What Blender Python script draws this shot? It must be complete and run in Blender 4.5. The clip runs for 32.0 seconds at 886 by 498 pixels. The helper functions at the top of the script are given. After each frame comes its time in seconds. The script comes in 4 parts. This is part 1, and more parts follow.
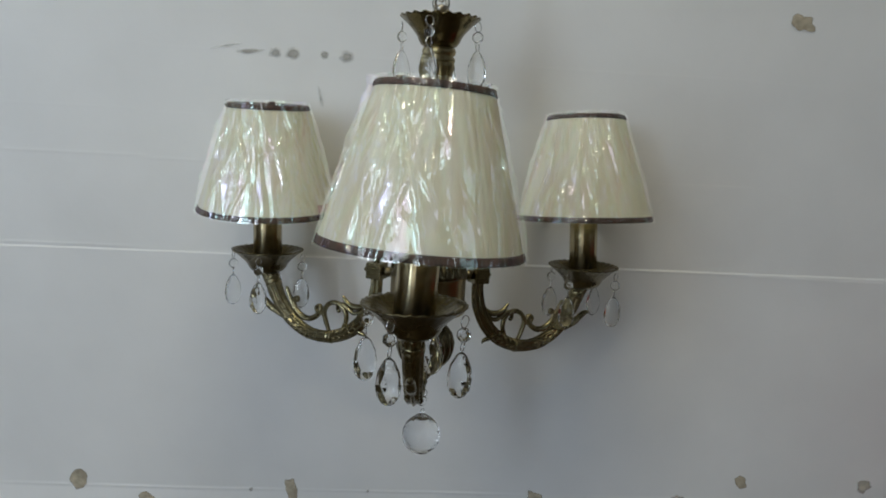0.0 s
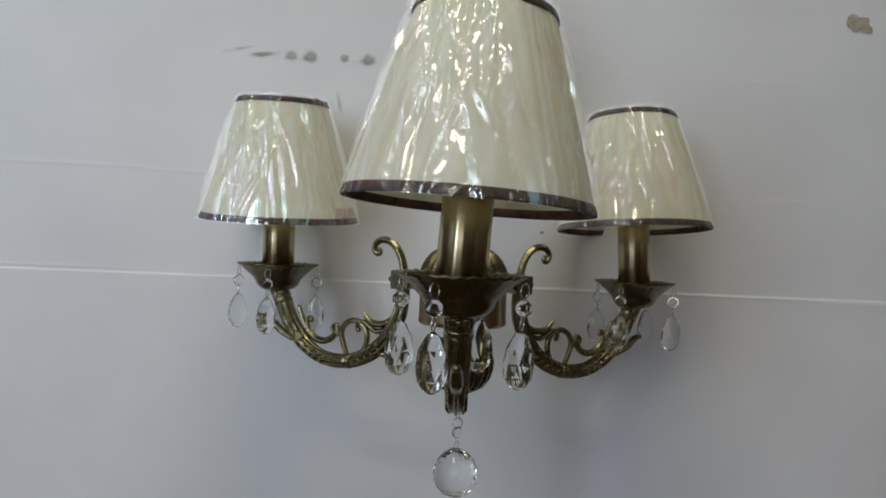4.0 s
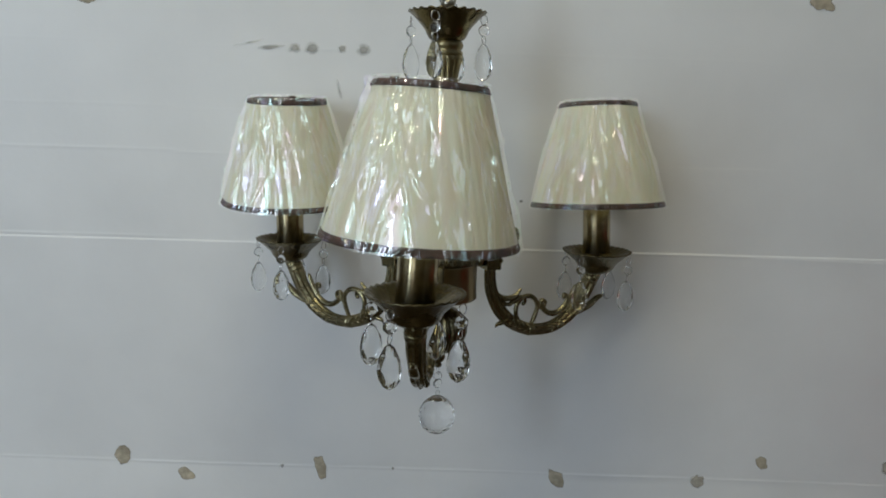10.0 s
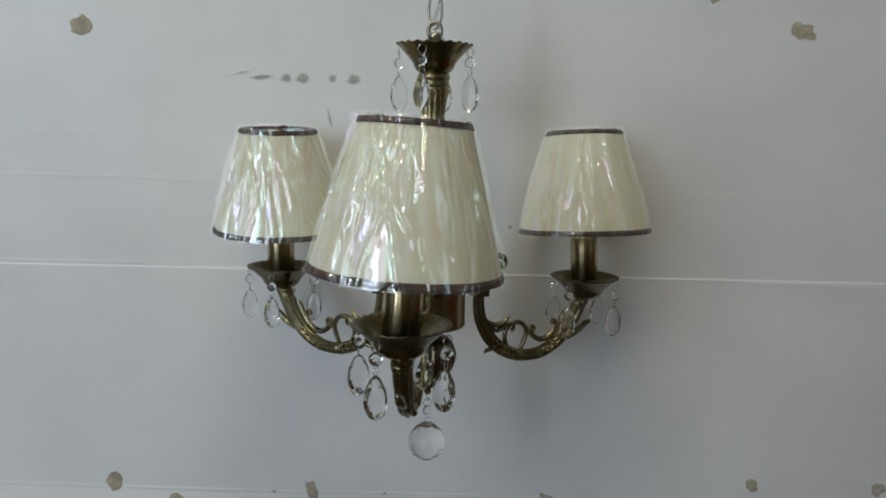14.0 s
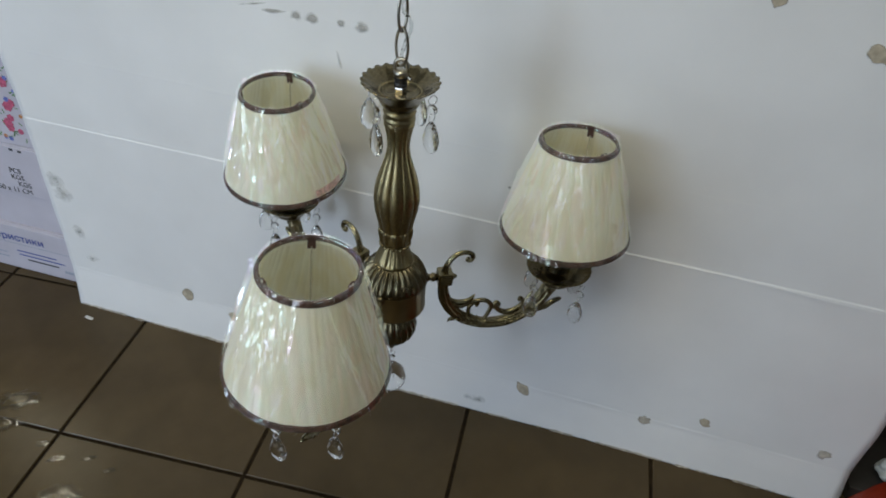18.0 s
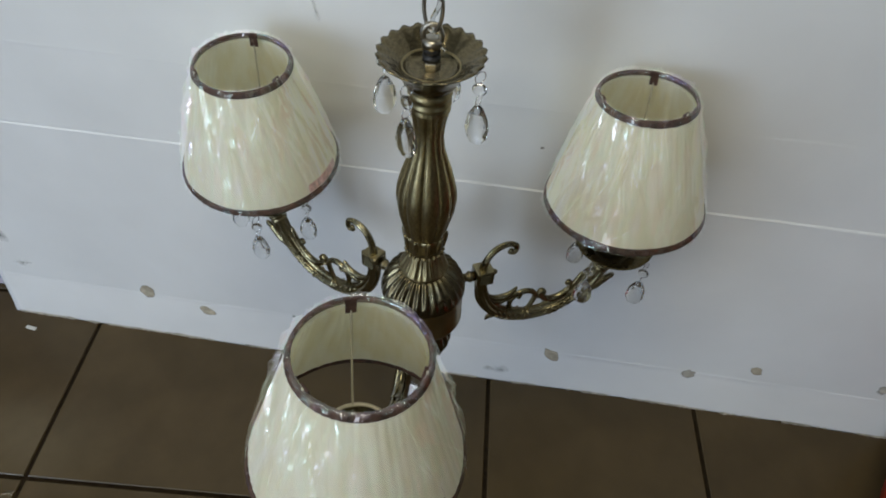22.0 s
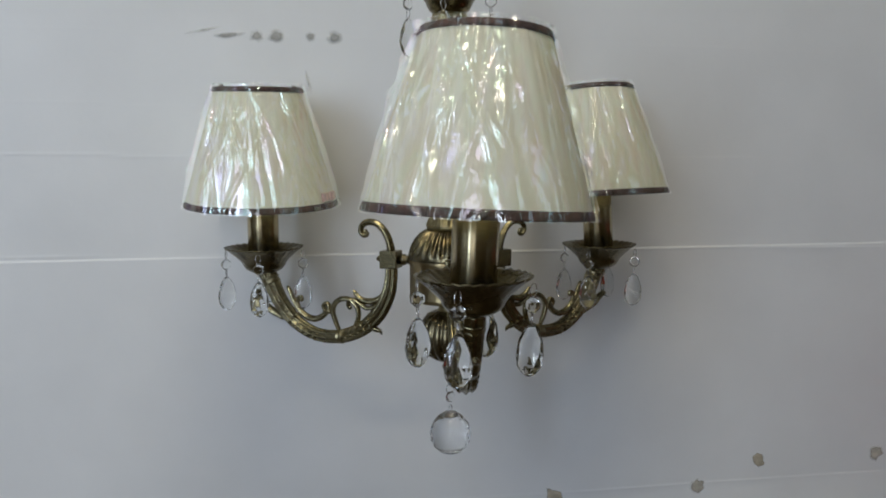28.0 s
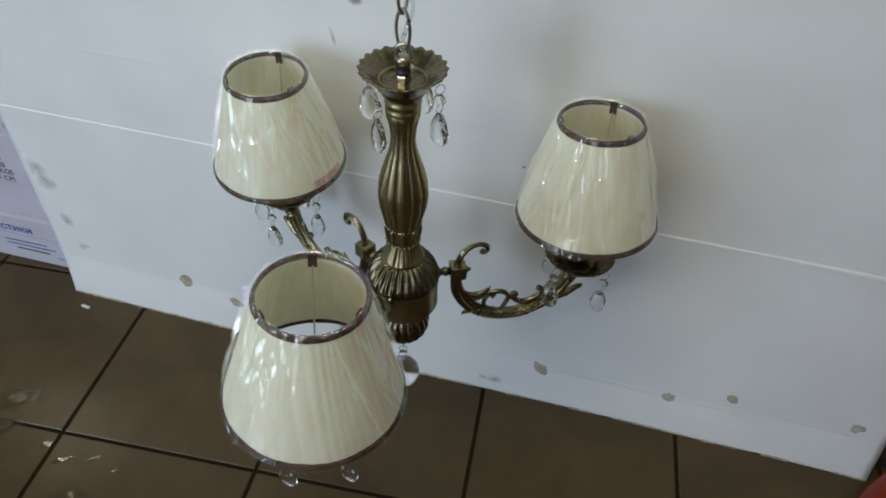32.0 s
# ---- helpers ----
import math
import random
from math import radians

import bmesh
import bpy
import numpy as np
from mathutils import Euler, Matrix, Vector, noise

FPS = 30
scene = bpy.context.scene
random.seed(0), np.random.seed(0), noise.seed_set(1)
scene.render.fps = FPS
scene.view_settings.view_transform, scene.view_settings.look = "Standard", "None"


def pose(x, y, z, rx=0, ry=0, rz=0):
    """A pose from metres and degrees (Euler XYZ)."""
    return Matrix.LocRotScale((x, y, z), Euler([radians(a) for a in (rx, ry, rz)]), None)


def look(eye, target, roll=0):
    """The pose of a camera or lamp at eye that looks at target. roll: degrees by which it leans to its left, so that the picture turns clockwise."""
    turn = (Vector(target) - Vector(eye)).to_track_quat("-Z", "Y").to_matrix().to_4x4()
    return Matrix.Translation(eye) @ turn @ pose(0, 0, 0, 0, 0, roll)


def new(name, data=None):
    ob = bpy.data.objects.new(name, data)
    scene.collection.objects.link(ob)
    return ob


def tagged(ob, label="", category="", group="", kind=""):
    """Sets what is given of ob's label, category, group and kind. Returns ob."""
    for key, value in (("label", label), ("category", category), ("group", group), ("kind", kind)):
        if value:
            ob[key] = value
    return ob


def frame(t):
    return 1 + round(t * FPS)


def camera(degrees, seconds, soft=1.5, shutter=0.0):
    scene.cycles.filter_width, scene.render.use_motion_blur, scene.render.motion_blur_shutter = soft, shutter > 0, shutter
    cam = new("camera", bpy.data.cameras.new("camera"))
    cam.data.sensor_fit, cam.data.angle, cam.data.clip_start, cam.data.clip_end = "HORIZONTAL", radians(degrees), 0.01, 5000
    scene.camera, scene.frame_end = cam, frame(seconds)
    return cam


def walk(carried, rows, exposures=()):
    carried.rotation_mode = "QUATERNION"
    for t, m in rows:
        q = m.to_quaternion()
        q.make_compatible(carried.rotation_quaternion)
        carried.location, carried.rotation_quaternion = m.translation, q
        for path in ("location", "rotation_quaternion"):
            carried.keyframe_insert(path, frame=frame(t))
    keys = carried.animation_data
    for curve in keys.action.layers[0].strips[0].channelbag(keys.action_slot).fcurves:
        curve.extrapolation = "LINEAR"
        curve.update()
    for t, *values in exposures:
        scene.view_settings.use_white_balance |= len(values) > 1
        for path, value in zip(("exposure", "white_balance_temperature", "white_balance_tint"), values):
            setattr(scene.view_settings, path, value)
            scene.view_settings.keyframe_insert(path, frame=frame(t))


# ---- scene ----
# ---- camera ----
cam = camera(62.3, 32.0, soft=1.8)
METRES, EYE, TILT, LEAN, TURN = 2.859, 0.6066, -8.5, -2.8, -2.9
ROWS = [
    (0.0, 0.0, 0.0, 0.0, 0.0, 0.0, -0.0),
    (0.5, -0.0005, -0.0002, 0.0, -0.19, 0.15, 0.51),
    (1.0, -0.0004, -0.0007, 0.0004, -0.34, 0.38, 0.8),
    (1.5, -0.0005, -0.0024, 0.0007, -0.34, 0.6, 0.79),
    (2.0, -0.0015, -0.0016, -0.0001, -0.16, 0.49, 0.87),
    (2.5, -0.0024, -0.0007, -0.0011, 0.1, 0.12, 0.77),
    (3.0, -0.003, 0.0024, -0.0027, 1.24, -1.02, 1.15),
    (3.5, -0.0068, 0.0229, -0.0165, 1.31, 5.06, 1.05),
    (4.0, -0.0114, 0.0387, -0.0323, 0.32, 7.62, 0.31),
    (4.5, -0.0155, 0.0405, -0.0432, -0.49, 9.34, -0.03),
    (6.5, -0.0204, 0.0376, -0.0591, -1.45, 11.14, 0.36),
    (7.0, -0.0198, 0.0361, -0.0591, -1.75, 11.27, 0.64),
    (7.5, -0.0186, 0.0351, -0.0583, -1.54, 10.25, 0.61),
    (8.0, -0.0123, 0.0259, -0.0449, 0.16, 5.48, 0.57),
    (8.5, -0.0025, 0.0123, -0.0269, 1.88, 0.06, -0.22),
    (9.0, 0.0053, 0.0017, -0.0111, 3.36, -2.0, 0.47),
    (9.5, 0.0098, -0.0054, -0.0015, 3.85, -2.01, 0.47),
    (10.0, 0.0144, -0.009, 0.0036, 3.68, -1.63, 0.71),
    (10.5, 0.0158, -0.0143, 0.0087, 3.08, -0.74, 0.87),
    (11.0, 0.017, -0.0154, 0.0088, 2.96, -0.8, 1.15),
    (11.5, 0.0178, -0.016, 0.0089, 3.04, -0.66, 1.09),
    (12.0, 0.0182, -0.0161, 0.009, 2.99, -0.46, 1.11),
    (12.5, 0.018, -0.0129, 0.0091, 3.04, -0.28, 1.19),
    (13.0, 0.0175, -0.0147, 0.0086, 3.19, -0.28, 1.08),
    (13.5, 0.0175, -0.0137, 0.0081, 3.34, -0.39, 0.96),
    (14.0, 0.0182, -0.0123, 0.0084, 3.45, -0.38, 0.99),
    (14.5, 0.0259, -0.0062, 0.019, 3.71, -1.4, 0.95),
    (16.5, 0.0877, 0.014, 0.1592, 17.06, -29.5, -4.31),
    (17.0, 0.0953, 0.0198, 0.1641, 18.35, -30.08, -4.14),
    (17.5, 0.0973, 0.023, 0.1676, 18.48, -29.61, -4.06),
    (18.0, 0.0933, 0.0235, 0.1674, 18.59, -29.81, -4.0),
    (18.5, 0.0919, 0.0225, 0.1674, 18.79, -29.73, -4.0),
    (19.0, 0.0926, 0.0225, 0.1667, 19.11, -29.79, -3.64),
    (19.5, 0.0923, 0.0243, 0.1666, 19.23, -29.76, -3.52),
    (20.0, 0.0892, 0.0301, 0.1681, 19.33, -31.24, -3.58),
    (20.5, 0.0748, 0.0457, 0.1701, 16.94, -33.22, -3.49),
    (21.0, 0.0608, 0.0644, 0.1706, 12.43, -35.78, -3.02),
    (21.5, 0.0506, 0.0779, 0.1707, 12.27, -37.1, -2.24),
    (22.0, 0.0354, 0.0902, 0.1662, 10.94, -38.38, -1.39),
    (22.5, 0.0022, 0.0952, 0.1638, -0.8, -39.5, 0.53),
    (23.0, -0.0126, 0.0893, 0.1574, -4.17, -37.6, 1.03),
    (23.5, -0.0254, 0.0796, 0.1327, -7.03, -32.42, 2.4),
    (24.0, -0.0395, 0.0646, 0.0888, -8.69, -22.99, 4.06),
    (24.5, -0.0446, 0.0516, 0.0506, -10.32, -10.92, 4.2),
    (25.0, -0.0517, 0.0417, 0.0183, -10.54, -3.09, 4.42),
    (25.5, -0.0547, 0.0374, -0.0034, -10.9, 2.02, 3.98),
    (27.5, -0.0551, 0.0246, -0.0277, -9.9, 5.64, 2.9),
    (28.0, -0.0331, 0.0218, -0.0128, -5.33, 1.4, 3.83),
    (28.5, -0.0113, 0.0215, 0.0003, -2.77, -1.18, 4.99),
    (29.0, -0.0068, 0.0265, 0.0168, -2.97, -4.5, 5.35),
    (29.5, -0.0028, 0.0272, 0.0689, -2.25, -14.76, 3.38),
    (30.0, 0.0094, 0.0283, 0.1167, 1.56, -24.78, -0.48),
    (30.5, 0.0113, 0.0305, 0.1365, 3.47, -28.68, -2.19),
    (31.0, 0.0378, 0.0356, 0.1491, 10.03, -31.03, -4.33),
    (31.5, 0.0664, 0.0465, 0.1611, 13.55, -32.89, -1.99),
    (32.0, 0.0788, 0.0546, 0.1737, 17.63, -34.57, -2.04),
]
EXPOSURES = [(0.0, -0.50, 6600, 12), (3.2, -0.50, 6560, 11), (4.0, -0.47, 6600, 16), (7.0, -0.40, 6600, 15), (8.0, -0.40, 6580, 11), (14.5, -0.51, 6620, 12), (16.8, -0.20, 6260, 13), (21.0, -0.18, 6300, 13), (23.5, -0.18, 6280, 15), (25.0, -0.39, 6200, 19), (28.5, -0.41, 6500, 15), (29.5, -0.39, 6450, 17), (30.1, -0.38, 6480, 17), (31.0, -0.31, 6060, 12), (32.0, -0.19, 6180, 12)]
walk(cam, [(t, pose(0, 0, EYE, TILT, LEAN, TURN) @ pose(METRES * x, METRES * y, METRES * z, 90 + pitch, roll, yaw)) for t, x, y, z, yaw, pitch, roll in ROWS], EXPOSURES)

# ---- light ----
world = bpy.data.worlds.new("sky")
scene.world = world
world.use_nodes = True
wn = world.node_tree
sky = wn.nodes.new("ShaderNodeTexSky")
sky.sky_type, sky.sun_disc = "NISHITA", False
sky.sun_elevation, sky.sun_rotation = radians(40), radians(200)
wn.links.new(sky.outputs[0], wn.nodes["Background"].inputs[0])
wn.nodes["Background"].inputs[1].default_value = 0.12


def area_lamp(name, eye, target, w, h, watts, colour):
    """A rectangular area lamp: daylight at a glazed opening, ceiling glow or added fill."""
    lamp = bpy.data.lights.new(name, "AREA")
    lamp.shape, lamp.size, lamp.size_y, lamp.energy, lamp.color = "RECTANGLE", w, h, watts, colour
    ob = new(name, lamp)
    ob.matrix_world = look(eye, target)
    return ob


area_lamp("daylight_shop_door", (-2.36, -2.22, 1.12), (-2.00, 0, 1.12), 0.66, 2.1, 53.0, (0.64, 0.82, 1.0))
area_lamp("daylight_shop_window", (-1.20, -2.22, 1.22), (-1.20, 0, 1.22), 1.20, 2.3, 14.0, (0.70, 0.85, 1.0))
area_lamp("daylight_side", (-3.12, -0.9, 1.70), (0, -0.5, 1.3), 1.5, 1.4, 6.0, (0.68, 0.84, 1.0))
# added fill from the east, brightens the right side of the sheet
area_lamp("fill_east", (2.67, -1.35, 1.75), (0, -0.2, 0.8), 0.7, 1.2, 2.8, (0.72, 0.86, 1.0))
CEILING_LIGHTS = [(-0.05, 0.00, 1.2, 0.6, 0, 25.5), (-1.00, -1.45, 1.2, 0.12, 0, 17.0), (-2.63, 2.28, 1.2, 0.12, 143, 8.0)]
for x, y, long, wide, turn, watts in CEILING_LIGHTS:
    glow = area_lamp("ceiling_glow", (x, y, 2.80), (x, y, 0), long, wide, watts, (1.0, 0.94, 0.69))
    glow.matrix_world = pose(x, y, 2.80, 0, 0, turn)


# ---- materials ----
def material(name, colour, rough=0.5, metal=0.0, scale=30.0, vary=0.12, bump=0.0, bump_scale=200.0, rough_vary=0.0, piece_vary=0.0, stain=0.0, stain_scale=4.0, coat=0.0, sheen=0.5):
    """A surface with variation at two scales: broad stains and fine grain."""
    m = bpy.data.materials.new(name)
    m.use_nodes = True
    t = m.node_tree
    b = t.nodes["Principled BSDF"]
    b.inputs["Metallic"].default_value = metal
    b.inputs["Roughness"].default_value = rough
    b.inputs["Coat Weight"].default_value = coat
    b.inputs["Specular IOR Level"].default_value = sheen
    co = t.nodes.new("ShaderNodeTexCoord")
    n1 = t.nodes.new("ShaderNodeTexNoise")
    n1.inputs["Scale"].default_value, n1.inputs["Detail"].default_value = scale, 6
    n2 = t.nodes.new("ShaderNodeTexNoise")
    n2.inputs["Scale"].default_value, n2.inputs["Detail"].default_value = stain_scale, 4
    t.links.new(co.outputs["Object"], n1.inputs["Vector"])
    t.links.new(co.outputs["Object"], n2.inputs["Vector"])

    def ranged(socket, lo, hi, a=0.3, z=0.7):
        r = t.nodes.new("ShaderNodeMapRange")
        r.clamp = False
        r.inputs[1].default_value, r.inputs[2].default_value = a, z
        r.inputs[3].default_value, r.inputs[4].default_value = lo, hi
        t.links.new(socket, r.inputs[0])
        return r.outputs[0]

    def times(a, c):
        q = t.nodes.new("ShaderNodeMath")
        q.operation = "MULTIPLY"
        t.links.new(a, q.inputs[0])
        t.links.new(c, q.inputs[1])
        return q.outputs[0]

    v = times(ranged(n1.outputs[0], 1 - vary, 1 + vary), ranged(n2.outputs[0], 1 - stain, 1 + stain))
    if piece_vary:
        info = t.nodes.new("ShaderNodeObjectInfo")
        v = times(v, ranged(info.outputs["Random"], 1 - piece_vary, 1 + piece_vary, 0, 1))
    mul = t.nodes.new("ShaderNodeVectorMath")
    mul.operation = "SCALE"
    mul.inputs[0].default_value = colour
    t.links.new(v, mul.inputs["Scale"])
    t.links.new(mul.outputs[0], b.inputs["Base Color"])
    if rough_vary:
        t.links.new(ranged(n2.outputs[0], max(0.02, rough - rough_vary), rough + rough_vary), b.inputs["Roughness"])
    if bump:
        n3 = t.nodes.new("ShaderNodeTexNoise")
        n3.inputs["Scale"].default_value, n3.inputs["Detail"].default_value = bump_scale, 3
        t.links.new(co.outputs["Object"], n3.inputs["Vector"])
        bp = t.nodes.new("ShaderNodeBump")
        bp.inputs["Strength"].default_value, bp.inputs["Distance"].default_value = bump, 0.002
        t.links.new(n3.outputs[0], bp.inputs["Height"])
        t.links.new(bp.outputs[0], b.inputs["Normal"])
    return m


def brass_material(name, light, dark, rough, relief=0.05):
    """Antique brass with a blotchy brown patina."""
    m = material(name, light, rough, 1.0, 60, 0.2, relief, 260, 0.06, 0.0, 0.25, 18)
    t = m.node_tree
    b = t.nodes["Principled BSDF"]
    patina = t.nodes.new("ShaderNodeTexNoise")
    patina.inputs["Scale"].default_value, patina.inputs["Detail"].default_value = 30, 3
    ramp = t.nodes.new("ShaderNodeValToRGB")
    ramp.color_ramp.elements[0].position, ramp.color_ramp.elements[1].position = 0.34, 0.62
    ramp.color_ramp.elements[0].color = (*dark, 1)
    ramp.color_ramp.elements[1].color = (*light, 1)
    t.links.new(patina.outputs[0], ramp.inputs[0])
    t.links.new(ramp.outputs[0], b.inputs["Base Color"])
    return m


BRASS = brass_material("antique_brass", (0.36, 0.298, 0.160), (0.24, 0.200, 0.108), 0.36)
BRASS_SMOOTH = material("brushed_brass", (0.32, 0.25, 0.135), 0.34, 1.0, 14, 0.10, 0.05, 500, 0.06, 0, 0.12, 25)
DARK_BRASS = brass_material("dark_brass", (0.20, 0.166, 0.096), (0.125, 0.104, 0.062), 0.27)
ARM_BRASS = brass_material("chased_brass", (0.31, 0.268, 0.155), (0.145, 0.123, 0.072), 0.27, 0.15)
SLEEVE_BRASS = material("turned_brass", (0.46, 0.385, 0.235), 0.27, 1.0, 14, 0.08, 0, 500, 0, 0, 0.10, 25)
for turned, pull in ((SLEEVE_BRASS, 0.95), (BRASS_SMOOTH, 0.8)):
    turned.node_tree.nodes["Principled BSDF"].inputs["Anisotropic"].default_value = pull
    turned.node_tree.nodes["Principled BSDF"].inputs["Anisotropic Rotation"].default_value = 0.25
CHAIN_METAL = material("chain_metal", (0.38, 0.35, 0.29), 0.3, 1.0, 80, 0.2)
CHROME = material("chrome", (0.75, 0.75, 0.76), 0.12, 1.0, 50, 0.05)
BLACK_RUBBER = material("black_rubber", (0.02, 0.02, 0.02), 0.45, 0, 60, 0.2)
# the strong mottle paints the wrap's highlights into the braid colour
SHADE_TRIM = material("brown_braid_film_glints", (0.064, 0.030, 0.021), 0.7, 0, 130, 0.75, 0.5, 600)
WHITE_CARD = material("white_card", (0.80, 0.80, 0.80), 0.50, 0, 9, 0.025, 0.06, 90, 0.1, 0, 0.03, 2.2)
EDGE_CARD = material("frayed_card_edge", (0.40, 0.36, 0.30), 0.85, 0, 160, 0.5, 0, 300, 0, 0, 0.3, 30)
TILE = material("brown_glazed_tile", (0.066, 0.046, 0.021), 0.25, 0, 16, 0.10, 0, 60, 0, 0.08, 0.14, 5, sheen=0.24)
JOINT = material("dark_grout", (0.018, 0.012, 0.006), 0.95, 0, 120, 0.35, sheen=0.08)
WALL = material("painted_wall", (0.24, 0.23, 0.21), 0.7, 0, 6, 0.04)
CEILING = material("white_ceiling", (0.55, 0.55, 0.53), 0.8, 0, 6, 0.03)
FRAME = material("white_window_frame", (0.78, 0.78, 0.78), 0.4, 0, 20, 0.03)
BOX_WHITE = material("white_carton", (0.50, 0.48, 0.55), 0.55, 0, 14, 0.05, 0.1, 120, 0, 0, 0.06, 5)
INK_BLUE = material("blue_ink", (0.03, 0.06, 0.30), 0.6, 0, 90, 0.1)
INK_BLACK = material("black_ink", (0.035, 0.035, 0.04), 0.6, 0, 90, 0.1)
INK_GREY = material("grey_ink", (0.33, 0.36, 0.45), 0.6, 0, 90, 0.1)
PINK = material("pink_ink", (0.46, 0.09, 0.17), 0.5, 0, 200, 0.35)
BLUE = material("bluebell_ink", (0.13, 0.17, 0.48), 0.5, 0, 200, 0.3)
ORANGE = material("marigold_ink", (0.50, 0.22, 0.08), 0.5, 0, 200, 0.3)
GREEN = material("leaf_ink", (0.10, 0.22, 0.08), 0.5, 0, 200, 0.3)
DARK = material("dark_board", (0.035, 0.032, 0.03), 0.45, 0, 20, 0.2)
TAUPE = material("taupe_board", (0.20, 0.15, 0.13), 0.6, 0, 20, 0.15)
POUF = material("orange_vinyl", (0.21, 0.017, 0.002), 0.55, 0, 30, 0.10, 0.15, 220, sheen=0.18)
BAG = material("white_plastic_bag", (0.42, 0.44, 0.43), 0.35, 0, 30, 0.08)
PAPER = material("paper_scrap", (0.6, 0.6, 0.58), 0.8)
WIRE_PAINT = material("cream_wire", (0.46, 0.43, 0.35), 0.5)
STICKER = material("sticker_red_print", (0.62, 0.42, 0.38), 0.5, 0, 300, 0.4)


def glass_material(name, tint=(1, 1, 1), ior=1.5):
    m = bpy.data.materials.new(name)
    m.use_nodes = True
    b = m.node_tree.nodes["Principled BSDF"]
    b.inputs["Base Color"].default_value = (*tint, 1)
    b.inputs["Roughness"].default_value = 0.0
    b.inputs["Transmission Weight"].default_value = 1.0
    b.inputs["IOR"].default_value = ior
    return m


CRYSTAL = glass_material("cut_crystal", (0.99, 1.0, 1.0), 1.45)
CABLE = glass_material("clear_cable", (0.80, 0.82, 0.82), 1.3)
WINDOW_GLASS = glass_material("window_glass", (1, 1, 1), 1.45)


def film_material():
    """Clear wrap: you see through it, with sharp gloss that shimmers in pale colours."""
    m = bpy.data.materials.new("clear_wrap")
    m.use_nodes = True
    t = m.node_tree
    t.nodes.remove(t.nodes["Principled BSDF"])
    clear = t.nodes.new("ShaderNodeBsdfTransparent")
    clear.inputs[0].default_value = (0.955, 0.955, 0.955, 1)
    gloss = t.nodes.new("ShaderNodeBsdfGlossy")
    fres = t.nodes.new("ShaderNodeFresnel")
    fres.inputs[0].default_value = 1.5
    co = t.nodes.new("ShaderNodeTexCoord")
    mp = t.nodes.new("ShaderNodeMapping")
    mp.inputs["Scale"].default_value = (1, 1, 0.18)
    t.links.new(co.outputs["Object"], mp.inputs[0])
    wander = t.nodes.new("ShaderNodeTexNoise")
    wander.inputs["Scale"].default_value, wander.inputs["Detail"].default_value = 55, 2
    t.links.new(mp.outputs[0], wander.inputs["Vector"])
    fine = t.nodes.new("ShaderNodeTexNoise")
    fine.inputs["Scale"].default_value, fine.inputs["Detail"].default_value = 210, 3
    t.links.new(mp.outputs[0], fine.inputs["Vector"])
    bp = t.nodes.new("ShaderNodeBump")
    bp.inputs["Strength"].default_value, bp.inputs["Distance"].default_value = 0.20, 0.0020
    t.links.new(fine.outputs[0], bp.inputs["Height"])
    t.links.new(bp.outputs[0], gloss.inputs["Normal"])
    rough = t.nodes.new("ShaderNodeMapRange")
    rough.inputs[1].default_value, rough.inputs[2].default_value = 0.35, 0.65
    rough.inputs[3].default_value, rough.inputs[4].default_value = 0.05, 0.17
    t.links.new(wander.outputs[0], rough.inputs[0])
    t.links.new(rough.outputs[0], gloss.inputs["Roughness"])
    lift = t.nodes.new("ShaderNodeMath")
    lift.operation, lift.use_clamp = "MULTIPLY_ADD", True
    lift.inputs[1].default_value, lift.inputs[2].default_value = 0.0, 0.195
    t.links.new(fres.outputs[0], lift.inputs[0])
    hue = t.nodes.new("ShaderNodeValToRGB")
    shimmer = [(0.34, (1.0, 0.73, 0.90, 1)), (0.43, (0.97, 0.95, 0.93, 1)), (0.50, (0.71, 1.0, 0.87, 1)), (0.56, (0.95, 0.96, 0.95, 1)), (0.66, (0.74, 0.68, 1.0, 1))]
    while len(hue.color_ramp.elements) < len(shimmer):
        hue.color_ramp.elements.new(0.5)
    for stop, (where, colour) in zip(hue.color_ramp.elements, shimmer):
        stop.position, stop.color = where, colour
    t.links.new(wander.outputs[0], hue.inputs[0])
    tint = t.nodes.new("ShaderNodeVectorMath")
    tint.operation = "SCALE"
    t.links.new(hue.outputs[0], tint.inputs[0])
    t.links.new(lift.outputs[0], tint.inputs["Scale"])
    t.links.new(tint.outputs[0], gloss.inputs["Color"])
    both = t.nodes.new("ShaderNodeAddShader")
    t.links.new(clear.outputs[0], both.inputs[0])
    t.links.new(gloss.outputs[0], both.inputs[1])
    t.links.new(both.outputs[0], t.nodes["Material Output"].inputs[0])
    return m


